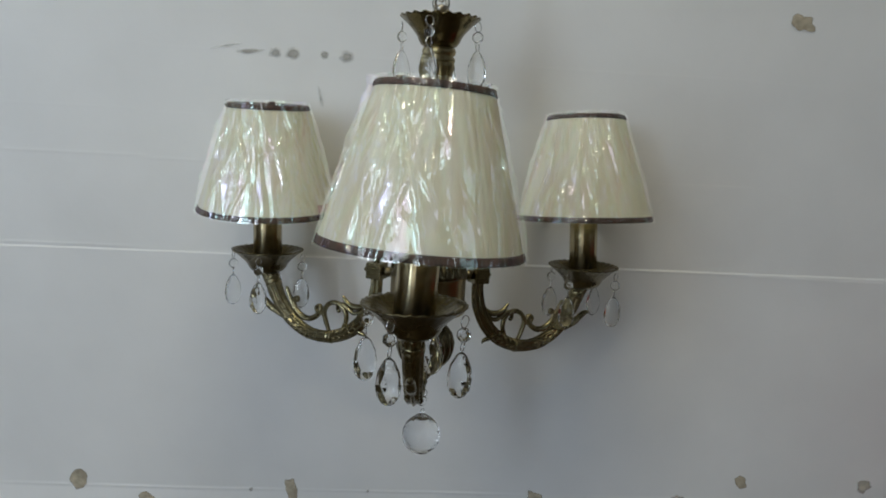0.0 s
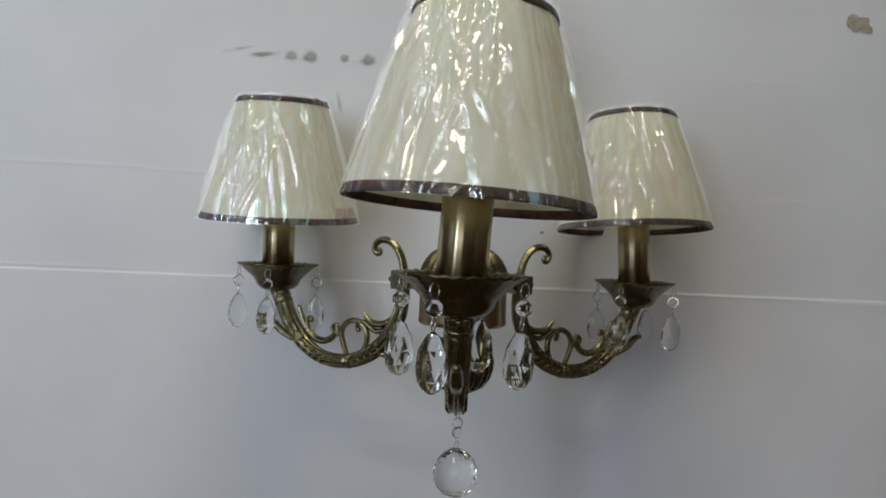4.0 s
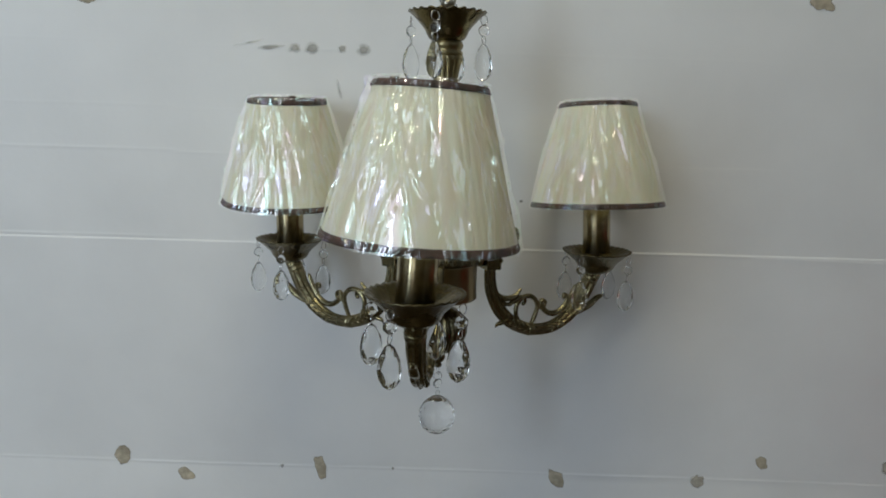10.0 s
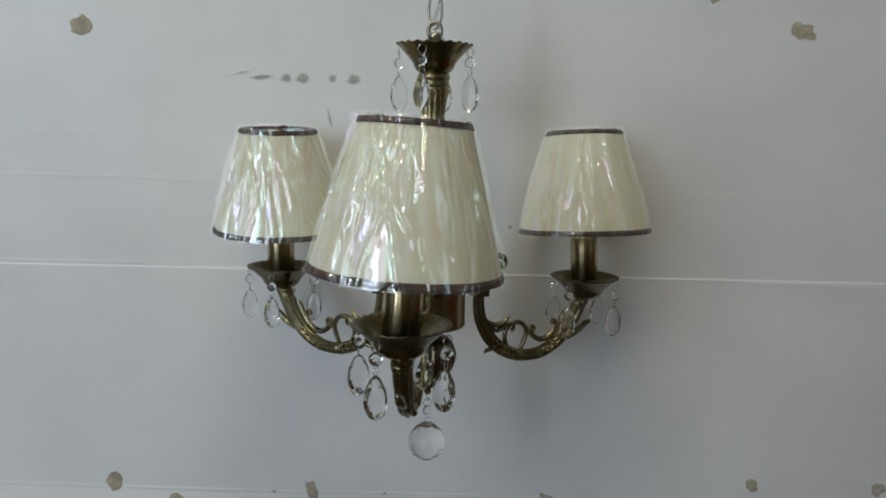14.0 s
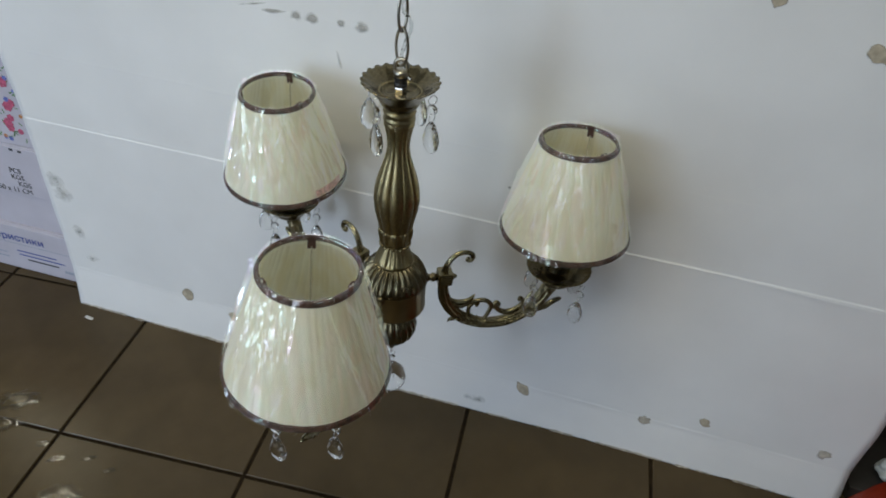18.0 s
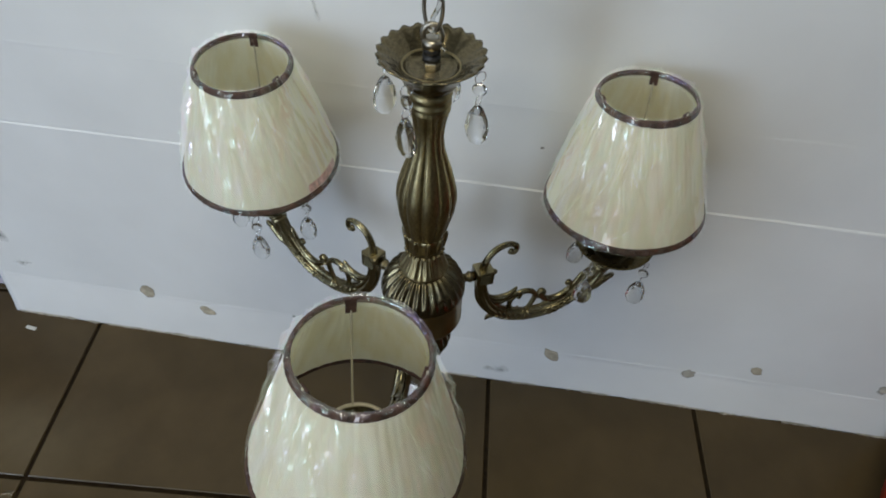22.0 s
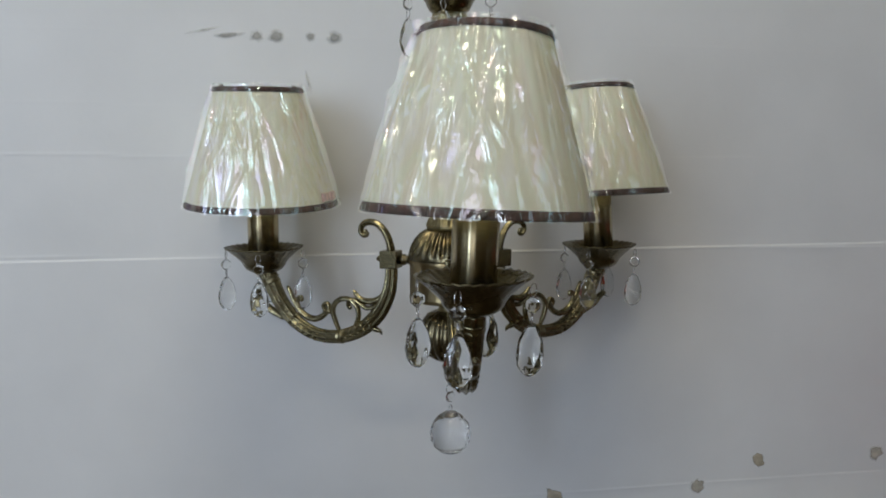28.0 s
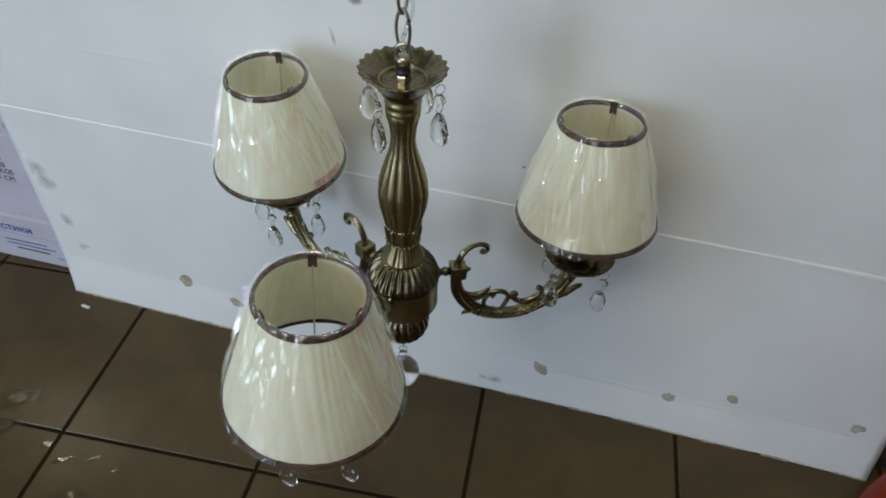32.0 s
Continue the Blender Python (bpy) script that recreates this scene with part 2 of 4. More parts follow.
def shade_material():
    """Pleated cream fabric on a stiff liner; some light passes through it."""
    m = material("cream_fabric", (0.90, 0.885, 0.78), 0.8, 0, 40, 0.03)
    t = m.node_tree
    b = t.nodes["Principled BSDF"]
    co = t.nodes.new("ShaderNodeTexCoord")
    mp = t.nodes.new("ShaderNodeMapping")
    mp.inputs["Scale"].default_value = (1, 1, 0.06)
    pleat = t.nodes.new("ShaderNodeTexNoise")
    pleat.inputs["Scale"].default_value, pleat.inputs["Detail"].default_value = 85, 2
    t.links.new(co.outputs["Object"], mp.inputs[0])
    t.links.new(mp.outputs[0], pleat.inputs["Vector"])
    outs = []
    for thin, thick in (((0.93, 0.92, 0.83, 1), (0.89, 0.865, 0.73, 1)), ((0.96, 0.94, 0.80, 1), (0.92, 0.88, 0.70, 1))):
        ramp = t.nodes.new("ShaderNodeValToRGB")
        ramp.color_ramp.elements[0].position, ramp.color_ramp.elements[1].position = 0.40, 0.62
        ramp.color_ramp.elements[0].color, ramp.color_ramp.elements[1].color = thin, thick
        t.links.new(pleat.outputs[0], ramp.inputs[0])
        outs.append(ramp.outputs[0])
    t.links.new(outs[0], b.inputs["Base Color"])
    tr = t.nodes.new("ShaderNodeBsdfTranslucent")
    t.links.new(outs[1], tr.inputs[0])
    mix = t.nodes.new("ShaderNodeMixShader")
    mix.inputs[0].default_value = 0.46
    t.links.new(b.outputs[0], mix.inputs[1])
    t.links.new(tr.outputs[0], mix.inputs[2])
    t.links.new(mix.outputs[0], t.nodes["Material Output"].inputs[0])
    return m


FILM, SHADE = film_material(), shade_material()


# ---- mesh helpers ----
def mesh_of(name, bm, mat, smooth=True):
    me = bpy.data.meshes.new(name)
    bm.normal_update()
    bm.to_mesh(me)
    bm.free()
    me.materials.append(mat)
    if smooth:
        me.shade_smooth()
    return me


def part(name, bm, mat, parent, label="", m=None, smooth=True):
    """Links a bmesh, or a mesh that is there already, as one part under a thing or a part."""
    ob = new(name, bm if isinstance(bm, bpy.types.Mesh) else mesh_of(name, bm, mat, smooth))
    ob.parent = parent
    if m is not None:
        ob.matrix_basis = m
    return tagged(ob, label)


def empty(name, at, label, category, group="", kind=""):
    ob = new(name)
    ob.empty_display_size = 0.05
    ob.matrix_basis = at
    return tagged(ob, label, category, group, kind)


def sheet(bm, grid, wrap=False):
    """Faces between the rows of a grid of places."""
    vs = [[bm.verts.new(p) for p in row] for row in grid]
    for a, b in zip(vs, vs[1:]):
        n = len(a)
        for i in range(n if wrap else n - 1):
            j = (i + 1) % n
            bm.faces.new((a[i], a[j], b[j], b[i]))
    return vs


def lathe(profile, seg=48, wave=None, bm=None, cap=True, fine=1):
    """Turns a profile of (r, z) about the z axis. wave(angle, k, r, z) gives (r, z) anew, k from 0 to 1 along the profile."""
    bm = bm or bmesh.new()
    pts = []
    for (r0, z0), (r1, z1) in zip(profile, profile[1:]):
        for k in range(fine):
            pts.append((r0 + (r1 - r0) * k / fine, z0 + (z1 - z0) * k / fine))
    pts.append(profile[-1])
    grid = []
    for n, (r, z) in enumerate(pts):
        row = []
        for i in range(seg):
            a = 2 * math.pi * i / seg
            rr, zz = wave(a, n / (len(pts) - 1), r, z) if wave else (r, z)
            row.append((rr * math.cos(a), rr * math.sin(a), zz))
        grid.append(row)
    vs = sheet(bm, grid, True)
    if cap:
        for row in (vs[0], vs[-1]):
            if (row[0].co - row[seg // 2].co).length > 1e-4:
                bm.faces.new(row)
    bmesh.ops.recalc_face_normals(bm, faces=bm.faces)
    return bm


def spline(points, steps=6):
    """A smooth line through the points (Catmull-Rom)."""
    p = [Vector(q) for q in points]
    p = [2 * p[0] - p[1]] + p + [2 * p[-1] - p[-2]]
    out = []
    for a, b, c, d in zip(p, p[1:], p[2:], p[3:]):
        for k in range(steps):
            u = k / steps
            out.append(0.5 * (2 * b + (c - a) * u + (2 * a - 5 * b + 4 * c - d) * u * u + (3 * b - a - 3 * c + d) * u ** 3))
    return out + [p[-2]]


def tube(points, radii, seg=10, bm=None, lobes=0, lobe=0.0, flat=1.0, closed=False, steps=6):
    """A bent rod. radii are spread along it; lobes flute its section; flat squeezes it across the y axis."""
    bm = bm or bmesh.new()
    line = spline(points, steps) if steps else [Vector(q) for q in points]
    grid, n = [], len(line)
    for i, c in enumerate(line):
        ahead = (line[(i + 1) % n] - line[i - 1]) if closed else (line[min(i + 1, n - 1)] - line[max(i - 1, 0)])
        ahead.normalize()
        side = Vector((0, 1, 0)) if abs(ahead.y) < 0.9 else Vector((1, 0, 0))
        up = ahead.cross(side).normalized()
        side = up.cross(ahead).normalized()
        u = i / (n - 1) * (len(radii) - 1)
        k = min(int(u), len(radii) - 2) if len(radii) > 1 else 0
        r = radii[k] + (radii[k + 1] - radii[k]) * (u - k) if len(radii) > 1 else radii[0]
        row = []
        for j in range(seg):
            a = 2 * math.pi * j / seg
            q = r * (1 + lobe * math.cos(lobes * a))
            row.append(c + up * (q * math.cos(a)) + side * (q * math.sin(a) * flat))
        grid.append(row)
    if closed:
        grid.append(grid[0])
    vs = sheet(bm, grid, True)
    if closed:
        bmesh.ops.remove_doubles(bm, verts=bm.verts, dist=1e-6)
    else:
        bm.faces.new(vs[0][::-1])
        bm.faces.new(vs[-1])
    bmesh.ops.recalc_face_normals(bm, faces=bm.faces)
    return bm


def ball(centre, r, bm=None, seg=12, squash=(1, 1, 1)):
    bm = bm or bmesh.new()
    bmesh.ops.create_uvsphere(bm, u_segments=seg, v_segments=max(6, seg // 2), radius=r, matrix=Matrix.Translation(centre) @ Matrix.Diagonal((*squash, 1)))
    return bm


def block(size, bevel=0.0, centre=(0, 0, 0), bm=None, segments=2):
    """A box with rounded edges, about its centre."""
    own = bmesh.new()
    bmesh.ops.create_cube(own, size=1, matrix=Matrix.Translation(centre) @ Matrix.Diagonal((*size, 1)))
    if bevel:
        bmesh.ops.bevel(own, geom=list(own.edges), offset=bevel, segments=segments, affect="EDGES", profile=0.5)
    if bm is None:
        return own
    me = bpy.data.meshes.new("piece")
    own.to_mesh(me)
    own.free()
    bm.from_mesh(me)
    bpy.data.meshes.remove(me)
    return bm


def ring(r, thick, seg=20, minor=6, m=Matrix()):
    """A round ring in the xz plane."""
    pts = [m @ Vector((r * math.cos(2 * math.pi * i / seg), 0, r * math.sin(2 * math.pi * i / seg))) for i in range(seg)]
    return tube(pts, [thick], minor, closed=True, steps=0)


# ---- room ----
WEST, EAST, SOUTH, NORTH, HIGH = -3.2, 2.75, -2.3, 2.8, 2.9


def wall_with_opening(name, length, height, thick, hole, m, label):
    """A wall along x with one opening (x0, x1, z0, z1), or none."""
    bm = bmesh.new()
    spans = [(0, length, 0, height)]
    if hole:
        x0, x1, z0, z1 = hole
        spans = [(0, x0, 0, height), (x1, length, 0, height), (x0, x1, 0, z0), (x0, x1, z1, height)]
    for a, b, c, d in spans:
        block((b - a, thick, d - c), 0, ((a + b) / 2, 0, (c + d) / 2), bm)
    ob = new(name, mesh_of(name, bm, WALL, False))
    ob.matrix_basis = m
    return tagged(ob, label, "wall", kind="structure")


def window(name, w, h, m):
    """A glazed frame in an opening."""
    bm = bmesh.new()
    for x in (-w / 2 + 0.03, 0, w / 2 - 0.03):
        block((0.06, 0.05, h), 0.004, (x, 0, 0), bm)
    for z in (-h / 2 + 0.03, h / 2 - 0.03):
        block((w - 0.12, 0.045, 0.06), 0.004, (0, 0, z), bm)
    ob = new(name, mesh_of(name, bm, FRAME, False))
    ob.matrix_basis = m
    tagged(ob, "white framed window with a daylight-coloured lamp set inside it", "window", kind="structure")
    for x in (-w / 4, w / 4):
        pane = part("pane", block((w / 2 - 0.08, 0.006, h - 0.12), 0, (x, 0, 0)), WINDOW_GLASS, ob, smooth=False)
        pane.visible_shadow = False
    return ob


wall_with_opening("wall_south", 6.35, HIGH, 0.2, (0.55, 2.85, 0.02, 2.45), pose(WEST - 0.2, SOUTH - 0.1, 0), "light painted shop wall with a large window")
wall_with_opening("wall_north", 6.35, HIGH, 0.2, None, pose(WEST - 0.2, NORTH + 0.1, 0), "light painted shop wall")
wall_with_opening("wall_west", 5.1, HIGH, 0.2, (0.6, 2.2, 0.95, 2.45), pose(WEST - 0.1, SOUTH, 0, 0, 0, 90), "light painted shop wall with a side window")
# the east opening and its window are added, unseen, to house the fill lamp
wall_with_opening("wall_east", 5.1, HIGH, 0.2, (0.5, 1.4, 1.1, 2.4), pose(EAST + 0.1, SOUTH, 0, 0, 0, 90), "light painted shop wall with a narrow window added for fill")
window("window_3", 0.9, 1.3, pose(EAST + 0.1, SOUTH + 0.95, 1.75, 0, 0, 90))
window("window_1", 2.3, 2.43, pose(-1.70, SOUTH - 0.1, 1.235))
window("window_2", 1.6, 1.5, pose(WEST - 0.1, SOUTH + 1.4, 1.70, 0, 0, 90))
ceiling = new("ceiling", mesh_of("ceiling", block((6.35, 5.5, 0.12), 0, (-0.225, 0.25, HIGH + 0.06)), CEILING, False))
tagged(ceiling, "plain white ceiling of the shop", "ceiling", kind="structure")
for x, y, long, wide, turn, watts in CEILING_LIGHTS:
    ceiling_light = empty("ceiling_light", pose(x, y, 2.84, 0, 0, turn), "flat white ceiling light with a long housing", "ceiling light", "ceiling lights")
    part("housing", block((long + 0.04, wide + 0.04, 0.06), 0.008, (0, 0, 0.03)), FRAME, ceiling_light, smooth=False)

# ---- cardboard sheet ----
SHEET_FOOT, SHEET_TOP = 1.0125, 1.18


def sheet_y(x, z):
    """The face of the sheet: it leans forward a little, bellies, and bends at its creases."""
    y = SHEET_FOOT - 0.0433 * z
    y += 0.004 * noise.noise(Vector((x * 1.7, 0, z * 2.0))) + 0.0014 * noise.noise(Vector((x * 5, 7, z * 6)))
    for z0, depth, wide in CREASES:
        d = (z - crease_z(x, z0)) / wide
        y -= depth * (0.75 + 0.9 * noise.noise(Vector((x * 8, z0 * 30, 4)))) * math.exp(-d * d)
    low = crease_z(x, 0.094)
    if z < low:
        y -= 0.0100 * (low - z) / low
    if z > 0.44:
        y += 0.0012
    return y


def crease_z(x, z0):
    step = 0.003 if z0 > 0.3 else 0.0
    return z0 - 0.0045 * x + 0.0012 * noise.noise(Vector((x * 6, z0 * 40, 0))) + (step if x < -0.335 else 0) - (step * 0.8 if x > 0.475 else 0)


CREASES = [(0.094, 0.0007, 0.0017), (0.440, 0.00045, 0.0017), (0.562, 0.0003, 0.0018), (0.622, 0.00015, 0.002), (0.706, 0.00015, 0.002), (0.235, 0.0002, 0.012), (0.052, 0.0005, 0.004)]


def sheet_edge(z, right):
    wob = 0.003 * noise.noise(Vector((3 if right else 9, 0, z * 14)))
    if right:
        return 0.771 - 0.010 * min(1, z / 0.1) + wob
    return -0.706 + 0.016 * min(1, z / 0.4) + wob


def cardboard_sheet():
    zs = [0.0, 0.004, 0.01, 0.02]
    z = 0.03
    while z < SHEET_TOP:
        zs.append(z)
        z += 0.0012 if any(abs(z - c[0]) < 0.009 for c in CREASES[:5]) else 0.010
    zs.append(SHEET_TOP)
    bm, cols = bmesh.new(), 110
    front, back = [], []
    for z in zs:
        a, b = sheet_edge(z, False), sheet_edge(z, True)
        f, k = [], []
        for i in range(cols + 1):
            x = a + (b - a) * i / cols
            lift = max(0, 0.006 * noise.noise(Vector((x * 9, 3, 1))) + 0.003 * noise.noise(Vector((x * 60, 3, 1)))) if z == 0 else 0
            y = sheet_y(x, z)
            f.append((x, y, z + lift))
            k.append((x, y + 0.006, z + lift))
        front.append(f)
        back.append(k)
    vf, vb = sheet(bm, front), sheet(bm, [r[::-1] for r in back])
    for r in range(len(zs) - 1):
        bm.faces.new((vf[r][0], vf[r + 1][0], vb[r + 1][-1], vb[r][-1]))
        bm.faces.new((vf[r + 1][-1], vf[r][-1], vb[r][0], vb[r + 1][0]))
    for i in range(cols):
        bm.faces.new((vf[0][i + 1], vf[0][i], vb[0][cols - i], vb[0][cols - i - 1]))
        bm.faces.new((vf[-1][i], vf[-1][i + 1], vb[-1][cols - i - 1], vb[-1][cols - i]))
    bmesh.ops.recalc_face_normals(bm, faces=bm.faces)
    ob = new("cardboard_sheet", mesh_of("cardboard_sheet", bm, WHITE_CARD))
    return tagged(ob, "large creased white cardboard sheet standing upright on the tiles", "cardboard sheet")


card = cardboard_sheet()


def frayed_edge():
    """The torn lower edge, where the brown core of the card shows in patches."""
    bm = bmesh.new()
    n = 420
    for i in range(n):
        x0, x1 = -0.700 + 1.470 * i / n, -0.700 + 1.470 * (i + 1) / n
        if noise.noise(Vector((x0 * 11, 5, 0))) + 0.5 * noise.noise(Vector((x0 * 50, 8, 0))) < -0.10:
            continue
        h = 0.0028 + 0.0035 * abs(noise.noise(Vector((x0 * 40, 1, 4)))) + max(0, 0.004 * noise.noise(Vector((x0 * 9, 3, 1))))
        lean = 0.0015 + 0.0025 * abs(noise.noise(Vector((x0 * 70, 2, 4))))
        y = sheet_y(x0, 0.004)
        p = [bm.verts.new(q) for q in ((x0, y - lean, 0.0006), (x1, y - lean, 0.0006), (x1, y - 0.0006, h), (x0, y - 0.0006, h), (x0, y + 0.001, 0.0006), (x1, y + 0.001, 0.0006))]
        bm.faces.new((p[0], p[1], p[2], p[3]))
        bm.faces.new((p[0], p[3], p[4]))
        bm.faces.new((p[1], p[5], p[2]))
    bmesh.ops.recalc_face_normals(bm, faces=bm.faces)
    return tagged(part("frayed_edge", bm, EDGE_CARD, card, "frayed brownish lower edge", smooth=False), kind="stuff")


frayed_edge()


def stain_material(name, colour, ragged, soft, most=1.0, scale=80, rough=0.85, bump=0.4, bump_scale=300):
    """A flat spot that thins out towards a ragged rim."""
    m = material(name, colour, rough, 0, 120, 0.22, bump, bump_scale, 0, 0, 0.15, 45)
    t = m.node_tree
    uv = t.nodes.new("ShaderNodeTexCoord")
    far = t.nodes.new("ShaderNodeVectorMath")
    far.operation = "LENGTH"
    t.links.new(uv.outputs["UV"], far.inputs[0])
    rag = t.nodes.new("ShaderNodeTexNoise")
    rag.inputs["Scale"].default_value, rag.inputs["Detail"].default_value = scale, 5
    t.links.new(uv.outputs["Object"], rag.inputs["Vector"])
    edge = t.nodes.new("ShaderNodeMath")
    edge.operation = "MULTIPLY_ADD"
    edge.inputs[1].default_value = ragged
    t.links.new(rag.outputs[0], edge.inputs[0])
    t.links.new(far.outputs["Value"], edge.inputs[2])
    cover = t.nodes.new("ShaderNodeMapRange")
    middle = 0.62 + 0.5 * ragged
    cover.inputs[1].default_value, cover.inputs[2].default_value = middle - soft, middle + soft
    cover.inputs[3].default_value, cover.inputs[4].default_value = most, 0.0
    t.links.new(edge.outputs[0], cover.inputs[0])
    t.links.new(cover.outputs[0], t.nodes["Principled BSDF"].inputs["Alpha"])
    return m


TORN_CARD = stain_material("torn_brown_card", (0.46, 0.40, 0.30), 0.55, 0.06, 0.92)
FAINT_TORN = stain_material("faded_torn_card", (0.48, 0.44, 0.37), 0.7, 0.16, 0.85)
GREY_SMUDGE = stain_material("grey_smudge", (0.40, 0.39, 0.36), 1.0, 0.34, 0.70)
FAINT_SMUDGE = stain_material("faint_smudge", (0.50, 0.50, 0.47), 1.5, 0.45, 0.45)
# close to the tile's colour but glossier, to catch the floor glints
GLINT = stain_material("wet_smear", (0.075, 0.058, 0.030), 0.9, 0.22, 0.95, 60, 0.07, 0.45, 60)


def patch(name, x, z, w, h, mat, seed, turn=0.0, label=""):
    """A torn or smudged spot lying on the face of the sheet; its rim is ragged by the material."""
    bm, n = bmesh.new(), 24
    uv = bm.loops.layers.uv.new("spread")
    rings = []
    for far in (1.0, 0.55):
        rim = []
        for i in range(n):
            a = 2 * math.pi * i / n
            k = 1.45 * far * (1 + 0.30 * noise.noise(Vector((math.cos(a) * 1.6 + seed * 7.1, math.sin(a) * 1.3, seed))))
            u, v = 0.5 * w * k * math.cos(a), 0.5 * h * k * math.sin(a)
            px, pz = x + u * math.cos(turn) - v * math.sin(turn), z + u * math.sin(turn) + v * math.cos(turn)
            rim.append((bm.verts.new((px, sheet_y(px, pz) - 0.0010, pz)), (far * math.cos(a), far * math.sin(a))))
        rings.append(rim)
    mid = (bm.verts.new((x, sheet_y(x, z) - 0.0012, z)), (0.0, 0.0))
    for i in range(n):
        j = (i + 1) % n
        for corners in ((rings[0][i], rings[0][j], rings[1][j], rings[1][i]), (rings[1][i], rings[1][j], mid)):
            face = bm.faces.new([c[0] for c in corners])
            for loop, c in zip(face.loops, corners):
                loop[uv].uv = c[1]
    bmesh.ops.recalc_face_normals(bm, faces=bm.faces)
    return part(name, bm, mat, card, label)


TORN = [(-0.443, 0.105, 0.023, 0.031, 0.1), (-0.348, 0.078, 0.030, 0.019, -0.5), (-0.143, 0.093, 0.018, 0.040, 0.3), (0.215, 0.085, 0.022, 0.034, 0.7), (0.427, 0.088, 0.019, 0.021, 0.2),
        (0.520, 0.123, 0.016, 0.024, 0.5), (0.710, 0.121, 0.019, 0.025, -0.3), (-0.444, 0.769, 0.034, 0.026, 0.3), (0.521, 0.783, 0.036, 0.022, -0.3), (-0.166, 0.824, 0.034, 0.022, 0), (0.230, 0.832, 0.02, 0.02, 0),
        (0.397, 0.826, 0.02, 0.022, 0.4)]
for n, (x, z, w, h, a) in enumerate(TORN):
    faded = n in (4, 6)
    patch("torn_patch", x, z, w, h, FAINT_TORN if faded else TORN_CARD, n + 1, a, "faded greyish torn patch" if faded else "torn patch of bare brown card")
SMUDGES = [(-0.206, 0.707, 0.028, 0.005), (-0.172, 0.707, 0.013, 0.011), (-0.150, 0.707, 0.015, 0.012), (-0.109, 0.707, 0.009, 0.009), (-0.081, 0.707, 0.015, 0.012),
           (-0.202, 0.095, 0.005, 0.005), (-0.034, 0.095, 0.004, 0.004), (0.140, 0.509, 0.004, 0.003)]
for n, (x, z, w, h) in enumerate(SMUDGES):
    patch("smudge", x, z, w, h, GREY_SMUDGE, n + 30, 0.1, "grey-brown smudge")
FAINT = [(-0.113, 0.653, 0.004, 0.018), (-0.075, 0.028, 0.022, 0.026), (0.138, 0.031, 0.022, 0.013), (0.118, 0.031, 0.012, 0.010), (-0.667, 0.314, 0.024, 0.028), (-0.661, 0.285, 0.030, 0.022),
         (-0.655, 0.20, 0.016, 0.024), (-0.644, 0.135, 0.022, 0.010), (-0.235, 0.712, 0.03, 0.003)]
for n, (x, z, w, h) in enumerate(FAINT):
    patch("faint_mark", x, z, w, h, FAINT_SMUDGE, n + 60, 0.2, "faint grey mark")

# ---- chandelier ----
AXIS_X, AXIS_Y, LOWEST = 0.032, 0.806, 0.246
chandelier = empty("chandelier", pose(AXIS_X, AXIS_Y, LOWEST), "antique brass three-arm chandelier with cream shades still wrapped in clear film", "chandelier")
DOWN = pose(0, 0, -LOWEST)


def lobed(count, depth, start=0.0, end=1.0):
    """Flutes that fade in and out along a turned piece."""
    def wave(a, k, r, z):
        fade = min(1, max(0, (k - start) / 0.12)) * min(1, max(0, (end - k) / 0.12))
        return r * (1 - depth * fade * (1 - abs(math.cos(count * a / 2)) ** 0.5)), z
    return wave


def scalloped(count, depth, rim, petal=0.026):
    """A dish with radial flutes that grow towards its rim."""
    def wave(a, k, r, z):
        g = max(0, (r - rim * 0.5) / (rim * 0.5)) ** 1.2
        c = math.cos(count * a)
        return r * (1 + petal * g * c), z + depth * g * c
    return wave


def dish(rim, z_rim, z_foot, foot):
    """The profile of a fluted drip cup, outside upwards and inside down again."""
    h = z_rim - z_foot
    outside = [(foot, z_foot), (foot * 1.25, z_foot + 0.02 * h), (rim * 0.37, z_foot + 0.06 * h), (rim * 0.47, z_foot + 0.16 * h), (rim * 0.53, z_foot + 0.29 * h), (rim * 0.56, z_foot + 0.40 * h), (rim * 0.62, z_foot + 0.51 * h),
               (rim * 0.70, z_foot + 0.63 * h), (rim * 0.80, z_foot + 0.77 * h), (rim * 0.90, z_foot + 0.90 * h), (rim, z_rim)]
    inside = [(rim * 0.98, z_rim + 0.001), (rim * 0.84, z_rim - 0.05 * h), (rim * 0.68, z_rim - 0.19 * h), (rim * 0.54, z_rim - 0.32 * h), (rim * 0.46, z_rim - 0.44 * h), (rim * 0.30, z_rim - 0.46 * h), (0.002, z_rim - 0.40 * h)]
    return outside + inside


# column, from the top cup down to the finial
part("top_cup", lathe(dish(0.0425, 0.7335, 0.701, 0.0125), 120, scalloped(22, 0.0009, 0.0425), fine=2), DARK_BRASS, chandelier, "fluted brass cup with a scalloped rim", DOWN)
part("inner_bowl", lathe([(0.0080, 0.7145), (0.0130, 0.7140), (0.0180, 0.7160), (0.0215, 0.7205), (0.0228, 0.7240), (0.0240, 0.7235), (0.0225, 0.7180), (0.0190, 0.7120)], 56), BRASS, chandelier, "smooth brass bowl", DOWN)
part("collar", lathe([(0.012, 0.704), (0.0172, 0.7025), (0.0185, 0.699), (0.0172, 0.6955), (0.0155, 0.694), (0.0178, 0.692), (0.0180, 0.689), (0.0165, 0.687)], 48), BRASS, chandelier, m=DOWN)
